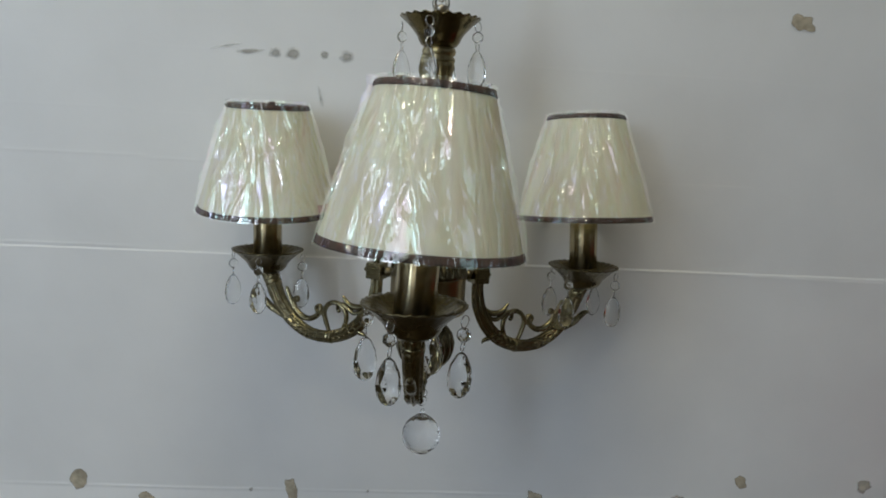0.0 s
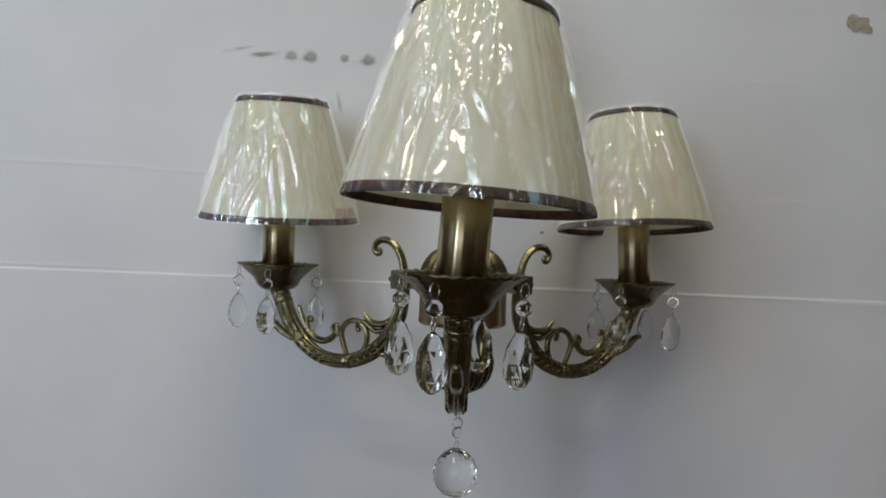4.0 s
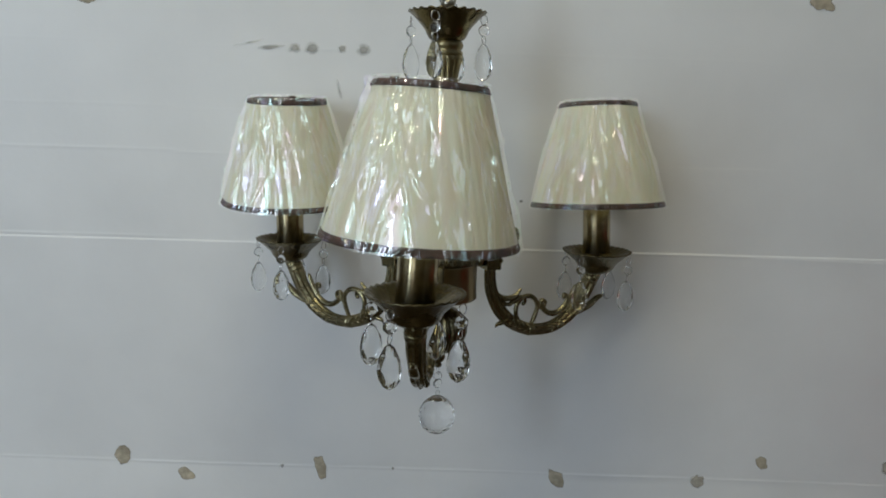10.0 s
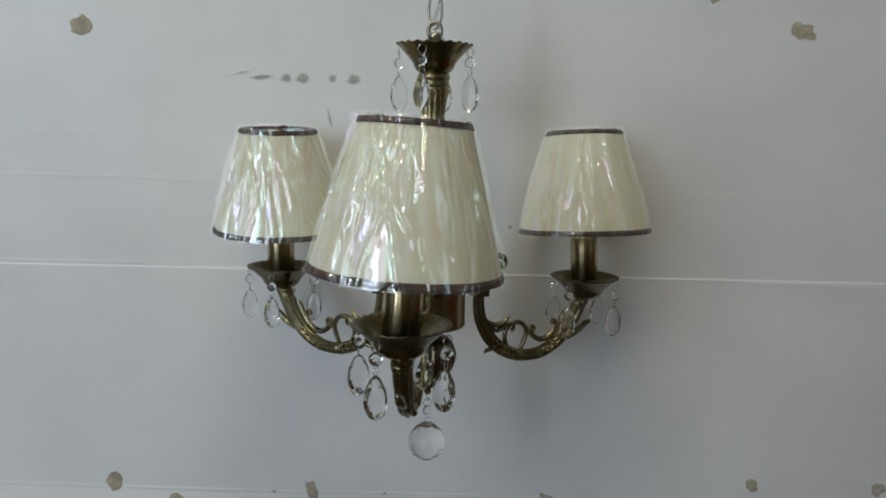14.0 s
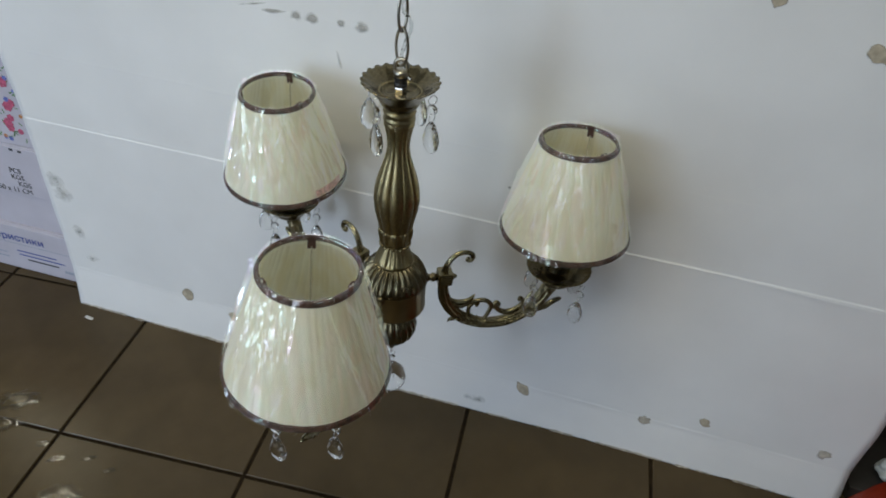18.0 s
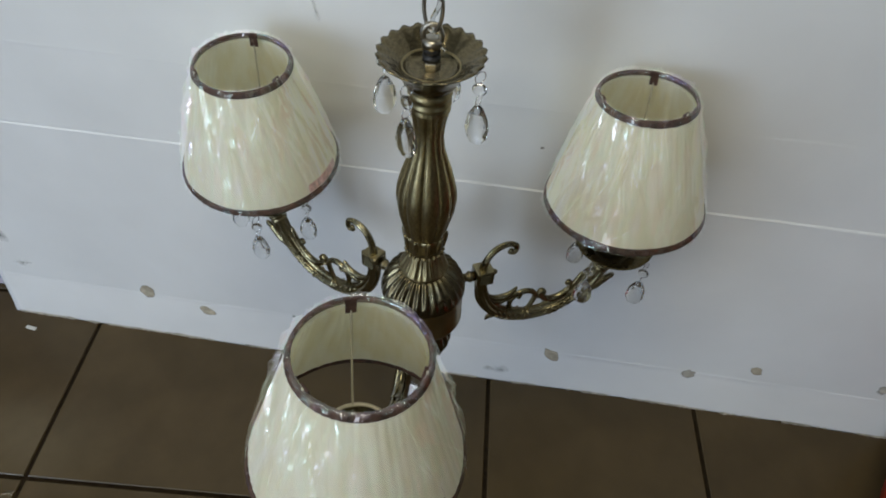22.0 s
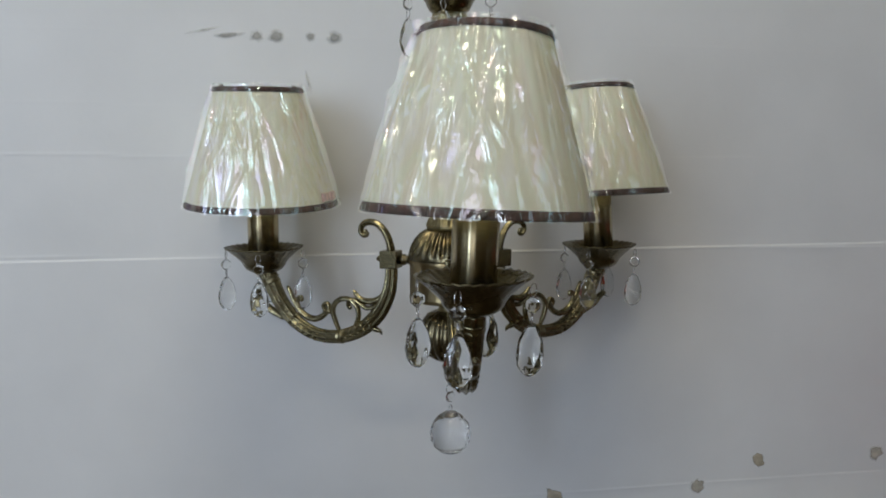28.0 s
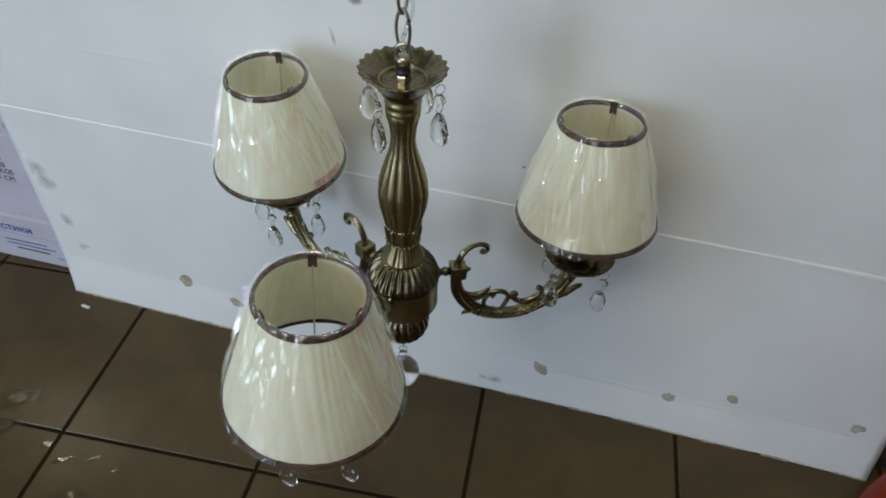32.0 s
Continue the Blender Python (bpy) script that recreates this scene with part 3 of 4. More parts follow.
vase = [(0.0165, 0.689), (0.0178, 0.684), (0.0160, 0.678), (0.0140, 0.668), (0.0130, 0.655), (0.0148, 0.641), (0.0190, 0.627), (0.0240, 0.611), (0.0274, 0.596), (0.0282, 0.585), (0.0268, 0.570), (0.0236, 0.556), (0.0204, 0.543), (0.0186, 0.533), (0.0180, 0.528)]
part("vase_stem", lathe(vase, 160, lobed(10, 0.13, 0.02, 0.97), fine=3), BRASS, chandelier, "fluted antique brass baluster stem", DOWN)


def leaf_collar():
    """Upright leaves round the foot of the stem."""
    bm = lathe([(0.0176, 0.540), (0.0196, 0.538), (0.0182, 0.531), (0.0176, 0.524), (0.0172, 0.519)], 96, lambda a, k, r, z: (r * (1 + 0.05 * abs(math.cos(5 * a))), z + 0.004 * abs(math.cos(5 * a)) * (1 - k)))
    for i in range(10):
        a = 2 * math.pi * i / 10
        tube([(0.0178 * math.cos(a), 0.0178 * math.sin(a), 0.520), (0.0190 * math.cos(a), 0.0190 * math.sin(a), 0.531), (0.0206 * math.cos(a), 0.0206 * math.sin(a), 0.5395), (0.0216 * math.cos(a), 0.0216 * math.sin(a), 0.5415)], [0.0016, 0.0028, 0.0022, 0.0008], 6, bm, steps=3)
    return bm


part("leaf_collar", leaf_collar(), BRASS, chandelier, m=DOWN)


def beads():
    bm = bmesh.new()
    for i in range(22):
        a = 2 * math.pi * i / 22
        ball((0.0182 * math.cos(a), 0.0182 * math.sin(a), 0.5165), 0.0021, bm, 8)
    return bm


part("bead_ring", beads(), BRASS, chandelier, m=DOWN)
foot = [(0.0150, 0.515), (0.0156, 0.511), (0.0166, 0.506), (0.0184, 0.501), (0.0206, 0.4965), (0.0226, 0.4930), (0.0240, 0.4915), (0.0244, 0.4900), (0.0236, 0.4882), (0.0205, 0.4865)]


def leafy(a, k, r, z):
    """Six broad leaves with a midrib each, hanging over the skirt."""
    leaf = abs(math.cos(3 * a))
    swell = math.sin(math.pi * min(1, k / 0.72)) ** 0.8 if k < 0.72 else 0
    return r + swell * (0.0034 * max(0, leaf - 0.25) - 0.0012 * max(0, 1 - abs(math.sin(3 * a)) / 0.12) + 0.0005 * math.cos(24 * a)), z


part("leaf_foot", lathe(foot, 192, leafy, fine=3), BRASS, chandelier, "brass foot with embossed leaves", DOWN)
dome = [(0.0205, 0.4885), (0.0255, 0.4862), (0.0310, 0.4818), (0.0365, 0.4755), (0.0410, 0.4675), (0.0434, 0.4605), (0.0434, 0.4570)]
part("gadrooned_dome", lathe(dome, 224, lambda a, k, r, z: (r * (1 + 0.022 * math.cos(28 * a) * math.sin(math.pi * min(1, k * 1.15))), z + 0.0016 * math.cos(28 * a) * math.sin(math.pi * min(1, k * 1.15))), fine=3), DARK_BRASS, chandelier, "ribbed dark brass dome", DOWN)
part("drum", lathe([(0.030, 0.4575), (0.0425, 0.4572), (0.0430, 0.4560), (0.0425, 0.4535), (0.0420, 0.4515), (0.0420, 0.4210), (0.0425, 0.4190), (0.0425, 0.4160), (0.0400, 0.4140), (0.0150, 0.4135)], 72), BRASS_SMOOTH, chandelier, "plain brushed brass drum", DOWN)
part("lower_neck", lathe([(0.016, 0.4140), (0.0165, 0.4100), (0.0120, 0.4070), (0.0125, 0.4030), (0.0170, 0.4010)], 40), BRASS, chandelier, m=DOWN)
knob = [(0.0150, 0.4025), (0.0240, 0.3985), (0.0300, 0.3905), (0.0332, 0.3800), (0.0330, 0.3725), (0.0300, 0.3630), (0.0235, 0.3545), (0.0145, 0.3495), (0.0060, 0.3480)]
part("gadrooned_knob", lathe(knob, 160, lobed(20, 0.10, 0.02, 0.98), fine=2), DARK_BRASS, chandelier, "ribbed dark brass knob", DOWN)
part("finial", lathe([(0.0060, 0.3490), (0.0050, 0.3465), (0.0082, 0.3440), (0.0085, 0.3410), (0.0060, 0.3370), (0.0034, 0.3350), (0.0045, 0.3325), (0.0040, 0.3300), (0.0015, 0.3285)], 28), DARK_BRASS, chandelier, m=DOWN)

# fittings over the cup
part("nut", lathe([(0.0060, 0.712), (0.0082, 0.7145), (0.0082, 0.7155), (0.0074, 0.716), (0.0074, 0.7265), (0.0066, 0.7280)], 6), CHROME, chandelier, "chrome hexagonal nut", DOWN, False)
part("cable_gland", lathe([(0.0050, 0.7275), (0.0072, 0.7282), (0.0072, 0.7318), (0.0060, 0.7325), (0.0060, 0.7345), (0.0070, 0.7352), (0.0072, 0.7395), (0.0062, 0.7415), (0.0020, 0.7420)], 28), BLACK_RUBBER, chandelier, "dark ringed cable gland", DOWN)
part("loop_cap", lathe([(0.0060, 0.7390), (0.0078, 0.7396), (0.0080, 0.7440), (0.0070, 0.7462), (0.0034, 0.7470)], 28), CHAIN_METAL, chandelier, "dull grey metal cap", DOWN)
part("hanging_loop", tube([(-0.0062, 0, 0.7440), (-0.0070, 0, 0.7500), (-0.0048, 0, 0.7558), (0, 0, 0.7580), (0.0048, 0, 0.7558), (0.0070, 0, 0.7500), (0.0062, 0, 0.7440)], [0.0024], 8), CHAIN_METAL, chandelier, m=DOWN)

# chain up to the ceiling hook
LINK, WIRE = 0.0405, 0.0016


def link_mesh():
    pts = [(0.0076 * math.cos(a) * (1 - 0.10 * math.sin(a) ** 2), 0, LINK / 2 * math.sin(a)) for a in np.linspace(0, 2 * math.pi, 25)[:-1]]
    return mesh_of("chain_link", tube(pts, [WIRE], 7, closed=True, steps=0), CHAIN_METAL)


links, z, n = link_mesh(), 0.7545 + LINK / 2 - 0.003, 0
while z < HIGH - 0.03:
    sway = 0.0012 * noise.noise(Vector((n * 0.7, 2, 0)))
    part("chain_link", links, None, chandelier, m=DOWN @ pose(sway, 0, z, 4 * noise.noise(Vector((n, 0, 0))), 6 * noise.noise(Vector((0, n, 0))), 72 if n % 2 else -18))
    z += LINK - 2 * WIRE - 0.0012
    n += 1
part("ceiling_hook", lathe([(0.03, HIGH), (0.03, HIGH - 0.006), (0.012, HIGH - 0.02), (0.004, HIGH - 0.034)], 28), CHAIN_METAL, chandelier, m=DOWN)
cable = [(0.004 + 0.0065 * math.cos(k * 2.4), 0.0065 * math.sin(k * 2.4), 0.737 + 0.0195 * k) for k in range(100) if 0.737 + 0.0195 * k < HIGH]
part("cable", tube(cable, [0.0019], 8, steps=3), CABLE, chandelier, "clear flexible cable woven through the chain", DOWN)


# ---- arms ----
def arm_mesh():
    """The cast arm: fluted tube in the plane of r and z, with its bands."""
    path = [(0.0665, 0.447), (0.0672, 0.432), (0.0715, 0.414), (0.0835, 0.3930), (0.1030, 0.3755), (0.1300, 0.3650), (0.1600, 0.3655), (0.1860, 0.3785), (0.2050, 0.4000), (0.2165, 0.4230), (0.2230, 0.4360)]
    return mesh_of("arm", tube([(r, 0, z) for r, z in path], [0.0062, 0.0066, 0.0074, 0.0078, 0.0074, 0.0068, 0.0070, 0.0074, 0.0080, 0.0086, 0.0090], 64, lobes=8, lobe=0.13, steps=8), ARM_BRASS)


def block_mesh():
    return mesh_of("arm_block", block((0.0195, 0.0185, 0.0190), 0.0012, (0.0670, 0, 0.4535)), ARM_BRASS, False)


def rib_mesh():
    bm = bmesh.new()
    for k in range(5):
        for side in (-1, 1):
            block((0.0135, 0.0012, 0.0016), 0.0004, (0.0670, side * 0.0095, 0.4475 + 0.003 * k), bm, 1)
        block((0.0012, 0.0135, 0.0016), 0.0004, (0.0768, 0, 0.4475 + 0.003 * k), bm, 1)
    return mesh_of("block_ribs", bm, ARM_BRASS, False)


def lie(bm):
    """Turns a piece that was made about z so that it points outwards along x."""
    bmesh.ops.rotate(bm, verts=bm.verts, matrix=Matrix.Rotation(radians(90), 3, "Y"))
    return bm


def screw_mesh():
    bm = lie(lathe([(0.0048, 0), (0.0055, 0.0012), (0.0040, 0.0030), (0.0028, 0.0040), (0.0030, 0.0052), (0.0008, 0.0072)], 14))
    bmesh.ops.translate(bm, verts=bm.verts, vec=(0.0767, 0, 0.4535))
    return mesh_of("screw_cap", bm, ARM_BRASS)


def stub_mesh():
    bm = lie(lathe([(0.0062, 0.040), (0.0062, 0.0445), (0.0045, 0.0455), (0.0045, 0.0490), (0.0060, 0.0500), (0.0062, 0.0530), (0.0050, 0.0545), (0.0050, 0.0580)], 20))
    bmesh.ops.translate(bm, verts=bm.verts, vec=(0, 0, 0.4535))
    return mesh_of("stub", bm, DARK_BRASS)


def scroll_mesh():
    """The shepherd's crook over the block."""
    path = [(0.0662, 0.462), (0.0690, 0.4740), (0.0745, 0.4845), (0.0830, 0.4915), (0.0925, 0.4930), (0.0995, 0.4895), (0.1018, 0.4835), (0.0990, 0.4790), (0.0950, 0.4795), (0.0940, 0.4825)]
    bm = tube([(r, 0, z) for r, z in path], [0.0042, 0.0038, 0.0034, 0.0031, 0.0029, 0.0026, 0.0020], 18, lobes=4, lobe=0.14, steps=6)
    ball((0.0958, 0, 0.4828), 0.0026, bm, 10)
    return mesh_of("crook", bm, ARM_BRASS)


def filigree_mesh():
    """Leaf, ring and C-scroll in the bend of the arm."""
    bm = bmesh.new()

    def rod(path, radii, lobes=3):
        tube([(r, 0, z) for r, z in path], radii, 12, bm, lobes=lobes, lobe=0.10, flat=1.15, steps=6)

    rod([(0.0745, 0.4170), (0.0850, 0.4080), (0.0960, 0.4060), (0.1050, 0.4090), (0.1115, 0.4160), (0.1125, 0.4185)], [0.0018, 0.0034, 0.0036, 0.0030, 0.0018, 0.0006])
    rod([(0.0850, 0.4020), (0.0960, 0.3985), (0.1050, 0.4030), (0.1120, 0.4070), (0.1185, 0.4045), (0.1195, 0.4000), (0.1160, 0.3985)], [0.0024, 0.0028, 0.0026, 0.0026, 0.0026, 0.0022, 0.0014])
    loop = [(0.1110, 0.3790), (0.1075, 0.3880), (0.1085, 0.3985), (0.1155, 0.4060), (0.1255, 0.4075), (0.1345, 0.4030), (0.1390, 0.3940), (0.1365, 0.3830), (0.1320, 0.3720)]
    rod(loop, [0.0026, 0.0028, 0.0030, 0.0030, 0.0030, 0.0028, 0.0024])
    ball((0.1430, 0, 0.3925), 0.0030, bm, 10)
    ball((0.1180, 0, 0.3985), 0.0028, bm, 10)
    rod([(0.1490, 0.3925), (0.1505, 0.3985), (0.1465, 0.4015), (0.1435, 0.3985), (0.1455, 0.3935), (0.1520, 0.3865), (0.1610, 0.3830), (0.1715, 0.3850), (0.1810, 0.3925), (0.1880, 0.4030), (0.1935, 0.4150), (0.1960, 0.4190)], [0.0018, 0.0024, 0.0026, 0.0028, 0.0032, 0.0034, 0.0036, 0.0036, 0.0032, 0.0028, 0.0022, 0.0012])
    rod([(0.1780, 0.3890), (0.1830, 0.3990), (0.1825, 0.4060), (0.1785, 0.4075), (0.1765, 0.4040)], [0.0022, 0.0022, 0.0022, 0.0020, 0.0014])
    ball((0.1785, 0, 0.4045), 0.0030, bm, 10)
    rod([(0.0960, 0.3790), (0.0880, 0.3760), (0.0820, 0.3740), (0.0795, 0.3700)], [0.0030, 0.0032, 0.0022, 0.0006])
    rod([(0.2020, 0.3820), (0.2180, 0.3900), (0.2300, 0.3990), (0.2380, 0.4020), (0.2400, 0.4000)], [0.0030, 0.0042, 0.0036, 0.0026, 0.0008])
    return mesh_of("filigree", bm, ARM_BRASS)


def band_mesh(r, z, dx, dz, big):
    d, c = Vector((dx, 0, dz)).normalized(), Vector((r, 0, z))
    line = [(-0.0044, 0.86), (-0.0036, 0.97), (-0.0022, 1.0), (-0.0008, 0.90), (0.0008, 0.90), (0.0022, 1.0), (0.0036, 0.97), (0.0044, 0.86)]
    return mesh_of("band", tube([c + q * d for q, _ in line], [big * k for _, k in line], 26, steps=0), ARM_BRASS)


def chasing_mesh():
    """Cast chevrons, like an ear of wheat, along both flanks of the arm."""
    bm = bmesh.new()
    for x0, z0, x1, z1, sag, count in ((0.093, 0.3835, 0.123, 0.3680, 0.0020, 5), (0.160, 0.3660, 0.2035, 0.3985, 0.0058, 7)):
        ahead = Vector((x1 - x0, 0, z1 - z0)).normalized()
        up = Vector((-ahead.z, 0, ahead.x))
        for k in range(count):
            u = k / (count - 1)
            c = Vector((x0 + (x1 - x0) * u, 0, z0 + (z1 - z0) * u - sag * math.sin(math.pi * u)))
            for side in (-1, 1):
                for way in (-1, 1):
                    rod = [c + ahead * 0.0012 + Vector((0, side * 0.0069, 0)), c - ahead * 0.0010 + up * way * 0.0030 + Vector((0, side * 0.0070, 0)), c - ahead * 0.0040 + up * way * 0.0056 + Vector((0, side * 0.0050, 0))]
                    tube(rod, [0.0006, 0.0016, 0.0006], 6, bm, steps=3)
    return mesh_of("cast_leaves", bm, ARM_BRASS)


ARM = [("arm", arm_mesh(), "cast arm with flutes"), ("arm_block", block_mesh(), ""), ("block_ribs", rib_mesh(), ""), ("screw_cap", screw_mesh(), ""), ("stub", stub_mesh(), ""), ("crook", scroll_mesh(), "curled brass crook"), ("filigree", filigree_mesh(), "openwork brass leaves and rings"), ("band", band_mesh(0.1300, 0.3650, 1, -0.05, 0.0083), ""), ("band", band_mesh(0.2170, 0.4245, 0.45, 0.9, 0.0104), ""), ("cast_leaves", chasing_mesh(), "")]
CUP_R = 0.2250
cup_mesh = mesh_of("drip_cup", lathe(dish(0.0440, 0.4625, 0.4335, 0.0105), 120, scalloped(30, 0.0006, 0.0440, 0.010), fine=2), DARK_BRASS)
sleeve_mesh = mesh_of("candle_sleeve", lathe([(0.0158, 0.4480), (0.0173, 0.4485), (0.0173, 0.5240), (0.0150, 0.5250), (0.0120, 0.5250)], 40), SLEEVE_BRASS)
socket_mesh = mesh_of("lamp_socket", lathe([(0.0120, 0.5245), (0.0280, 0.5250), (0.0285, 0.5270), (0.0280, 0.5290), (0.0150, 0.5295), (0.0140, 0.5440), (0.0110, 0.5445), (0.0100, 0.5300)], 32), DARK_BRASS)


# ---- cut crystal ----
def almond_mesh():
    """A pear-cut drop, pointed above, with flat facets on both faces."""
    bm = bmesh.new()
    prof = [(0.0, 0.0012), (0.0026, 0.0044), (0.0110, 0.0086), (0.0215, 0.0104), (0.0295, 0.0088), (0.0345, 0.0052), (0.0365, 0.0014)]
    grid = []
    for n, (d, w) in enumerate(prof):
        row = []
        for i in range(10):
            a = 2 * math.pi * (i + 0.5 * (n % 2)) / 10
            row.append((w * 1.02 * math.cos(a), w * 0.46 * math.sin(a), -d * 1.06))
        grid.append(row)
    vs = [[bm.verts.new(p) for p in row] for row in grid]
    for n in range(len(vs) - 1):
        a, b = vs[n], vs[n + 1]
        for i in range(10):
            j = (i + 1) % 10
            if n % 2 == 0:
                bm.faces.new((a[i], a[j], b[i]))
                bm.faces.new((a[j], b[j], b[i]))
            else:
                bm.faces.new((a[i], a[j], b[j]))
                bm.faces.new((a[i], b[j], b[i]))
    bm.faces.new(vs[0])
    bm.faces.new(vs[-1][::-1])
    bmesh.ops.recalc_face_normals(bm, faces=bm.faces)
    return mesh_of("crystal_drop", bm, CRYSTAL, False)


def octagon_mesh(r=0.0061):
    bm = bmesh.new()
    sheet(bm, [[(q * math.cos(math.pi * (i + 0.5) / 4), y, q * math.sin(math.pi * (i + 0.5) / 4)) for i in range(8)] for q, y in ((r * 0.42, -0.0023), (r * 0.75, -0.0017), (r, -0.0006), (r, 0.0006), (r * 0.75, 0.0017), (r * 0.42, 0.0023))], True)
    bm.verts.ensure_lookup_table()
    bm.faces.new(bm.verts[0:8])
    bm.faces.new(bm.verts[40:48])
    bmesh.ops.recalc_face_normals(bm, faces=bm.faces)
    return mesh_of("octagon_bead", bm, CRYSTAL, False)


almond, octagon = almond_mesh(), octagon_mesh()
hook = mesh_of("hook_ring", ring(0.0050, 0.0005), CHROME)
small_hook = mesh_of("hook_ring", ring(0.0046, 0.0005), CHROME)


def pendant(m, seed, around):
    """One hanging crystal: ring, octagon bead, ring and pear-cut drop; m is where it hangs, around the angle of that place."""
    sw = 7 * noise.noise(Vector((seed * 3.3, 1, 0)))
    turn = 55 * noise.noise(Vector((seed * 2.1 + 0.37, 4.2, 0.6))) - around - 90
    drop = part("crystal_drop", almond, None, chandelier, "pear-cut clear crystal drop", DOWN @ m @ pose(0, 0, -0.0300, 0, sw, turn))
    part("octagon_bead", octagon, None, drop, m=pose(0, 0, 0.0142, 0, 0, 25 * noise.noise(Vector((seed * 1.7, 2.2, 0)))))
    part("hook_ring", hook, None, drop, m=pose(0, 0, 0.0250, 0, 0, 60))
    part("hook_ring", small_hook, None, drop, m=pose(0, 0, 0.0044, 0, 0, 80))


for k in range(4):
    a = 253 + 90 * k
    pendant(pose(0, 0, 0, 0, 0, a) @ pose(0.0418, 0, 0.7300, 0, 0, 90), k, a)


def crystal_ball():
    """A faceted ball on a bead under the finial."""
    bm = bmesh.new()
    rows, seg = 10, 16
    grid = []
    for n in range(1, rows):
        a = math.pi * n / rows
        grid.append([(0.0224 * math.sin(a) * math.cos(2 * math.pi * (i + 0.5 * (n % 2)) / seg), 0.0224 * math.sin(a) * math.sin(2 * math.pi * (i + 0.5 * (n % 2)) / seg), 0.2685 + 0.0226 * math.cos(a) + 0.0022 * max(0, math.cos(a)) ** 6) for i in range(seg)])
    vs = [[bm.verts.new(p) for p in row] for row in grid]
    for n in range(len(vs) - 1):
        a, b = vs[n], vs[n + 1]
        for i in range(seg):
            j = (i + 1) % seg
            for tri in ((a[i], a[j], b[i]), (a[j], b[j], b[i])) if n % 2 else ((a[i], a[j], b[j]), (a[i], b[j], b[i])):
                bm.faces.new(tri)
    bm.faces.new(vs[0])
    bm.faces.new(vs[-1][::-1])
    bmesh.ops.recalc_face_normals(bm, faces=bm.faces)
    return bm


globe = part("crystal_ball", crystal_ball(), CRYSTAL, chandelier, "faceted clear crystal ball", DOWN, False)
part("octagon_bead", octagon, None, globe, m=pose(0, 0, 0.3085, 0, 0, 30))
part("hook_ring", small_hook, None, globe, m=pose(0, 0, 0.2955, 0, 0, 60))
part("hook_ring", hook, None, globe, m=pose(0, 0, 0.3180, 0, 0, 20))
part("hook_ring", hook, None, globe, m=pose(0, 0, 0.3250, 0, 0, 110))

# ---- shades ----
R_TOP, R_BOT, Z_TOP, Z_BOT = 0.0468, 0.0835, 0.6375, 0.5095


def cone_r(z):
    return R_BOT + (R_TOP - R_BOT) * (z - Z_BOT) / (Z_TOP - Z_BOT)


def fabric_mesh():
    zs = np.linspace(Z_BOT, Z_TOP, 14)
    outer = [(cone_r(z), z) for z in zs]
    inner = [(cone_r(z) - 0.0016, z) for z in zs[::-1]]

    def soft(a, k, r, z):
        fold = 26 * a + 30 * (z - Z_BOT) + 1.9 * math.sin(3 * a + 1) + 1.1 * math.sin(7 * a)
        deep = 0.65 + 0.35 * math.sin(5 * a + 2)
        return r + 0.0009 * deep * (abs(math.sin(fold)) ** 0.6 - 0.6) + 0.0003 * math.sin(9 * a + 20 * z), z

    bm = lathe(outer + inner, 420, soft, cap=False)
    return mesh_of("lampshade", bm, SHADE)


def trim_mesh(z, h, out=0.0012):
    r0, r1 = cone_r(z - h / 2), cone_r(z + h / 2)
    prof = [(r0 - 0.0022, z - h / 2 - 0.0006), (r0 + out * 0.6, z - h / 2 - 0.0006), (r0 + out, z - h / 2 + 0.001), (r1 + out, z + h / 2 - 0.001), (r1 + out * 0.6, z + h / 2 + 0.0006), (r1 - 0.0022, z + h / 2 + 0.0006), (r0 - 0.0024, z - h / 2)]
    return mesh_of("trim", lathe(prof, 110, lambda a, k, r, q: (r + 0.0002 * math.cos(55 * a), q), cap=False), SHADE_TRIM)


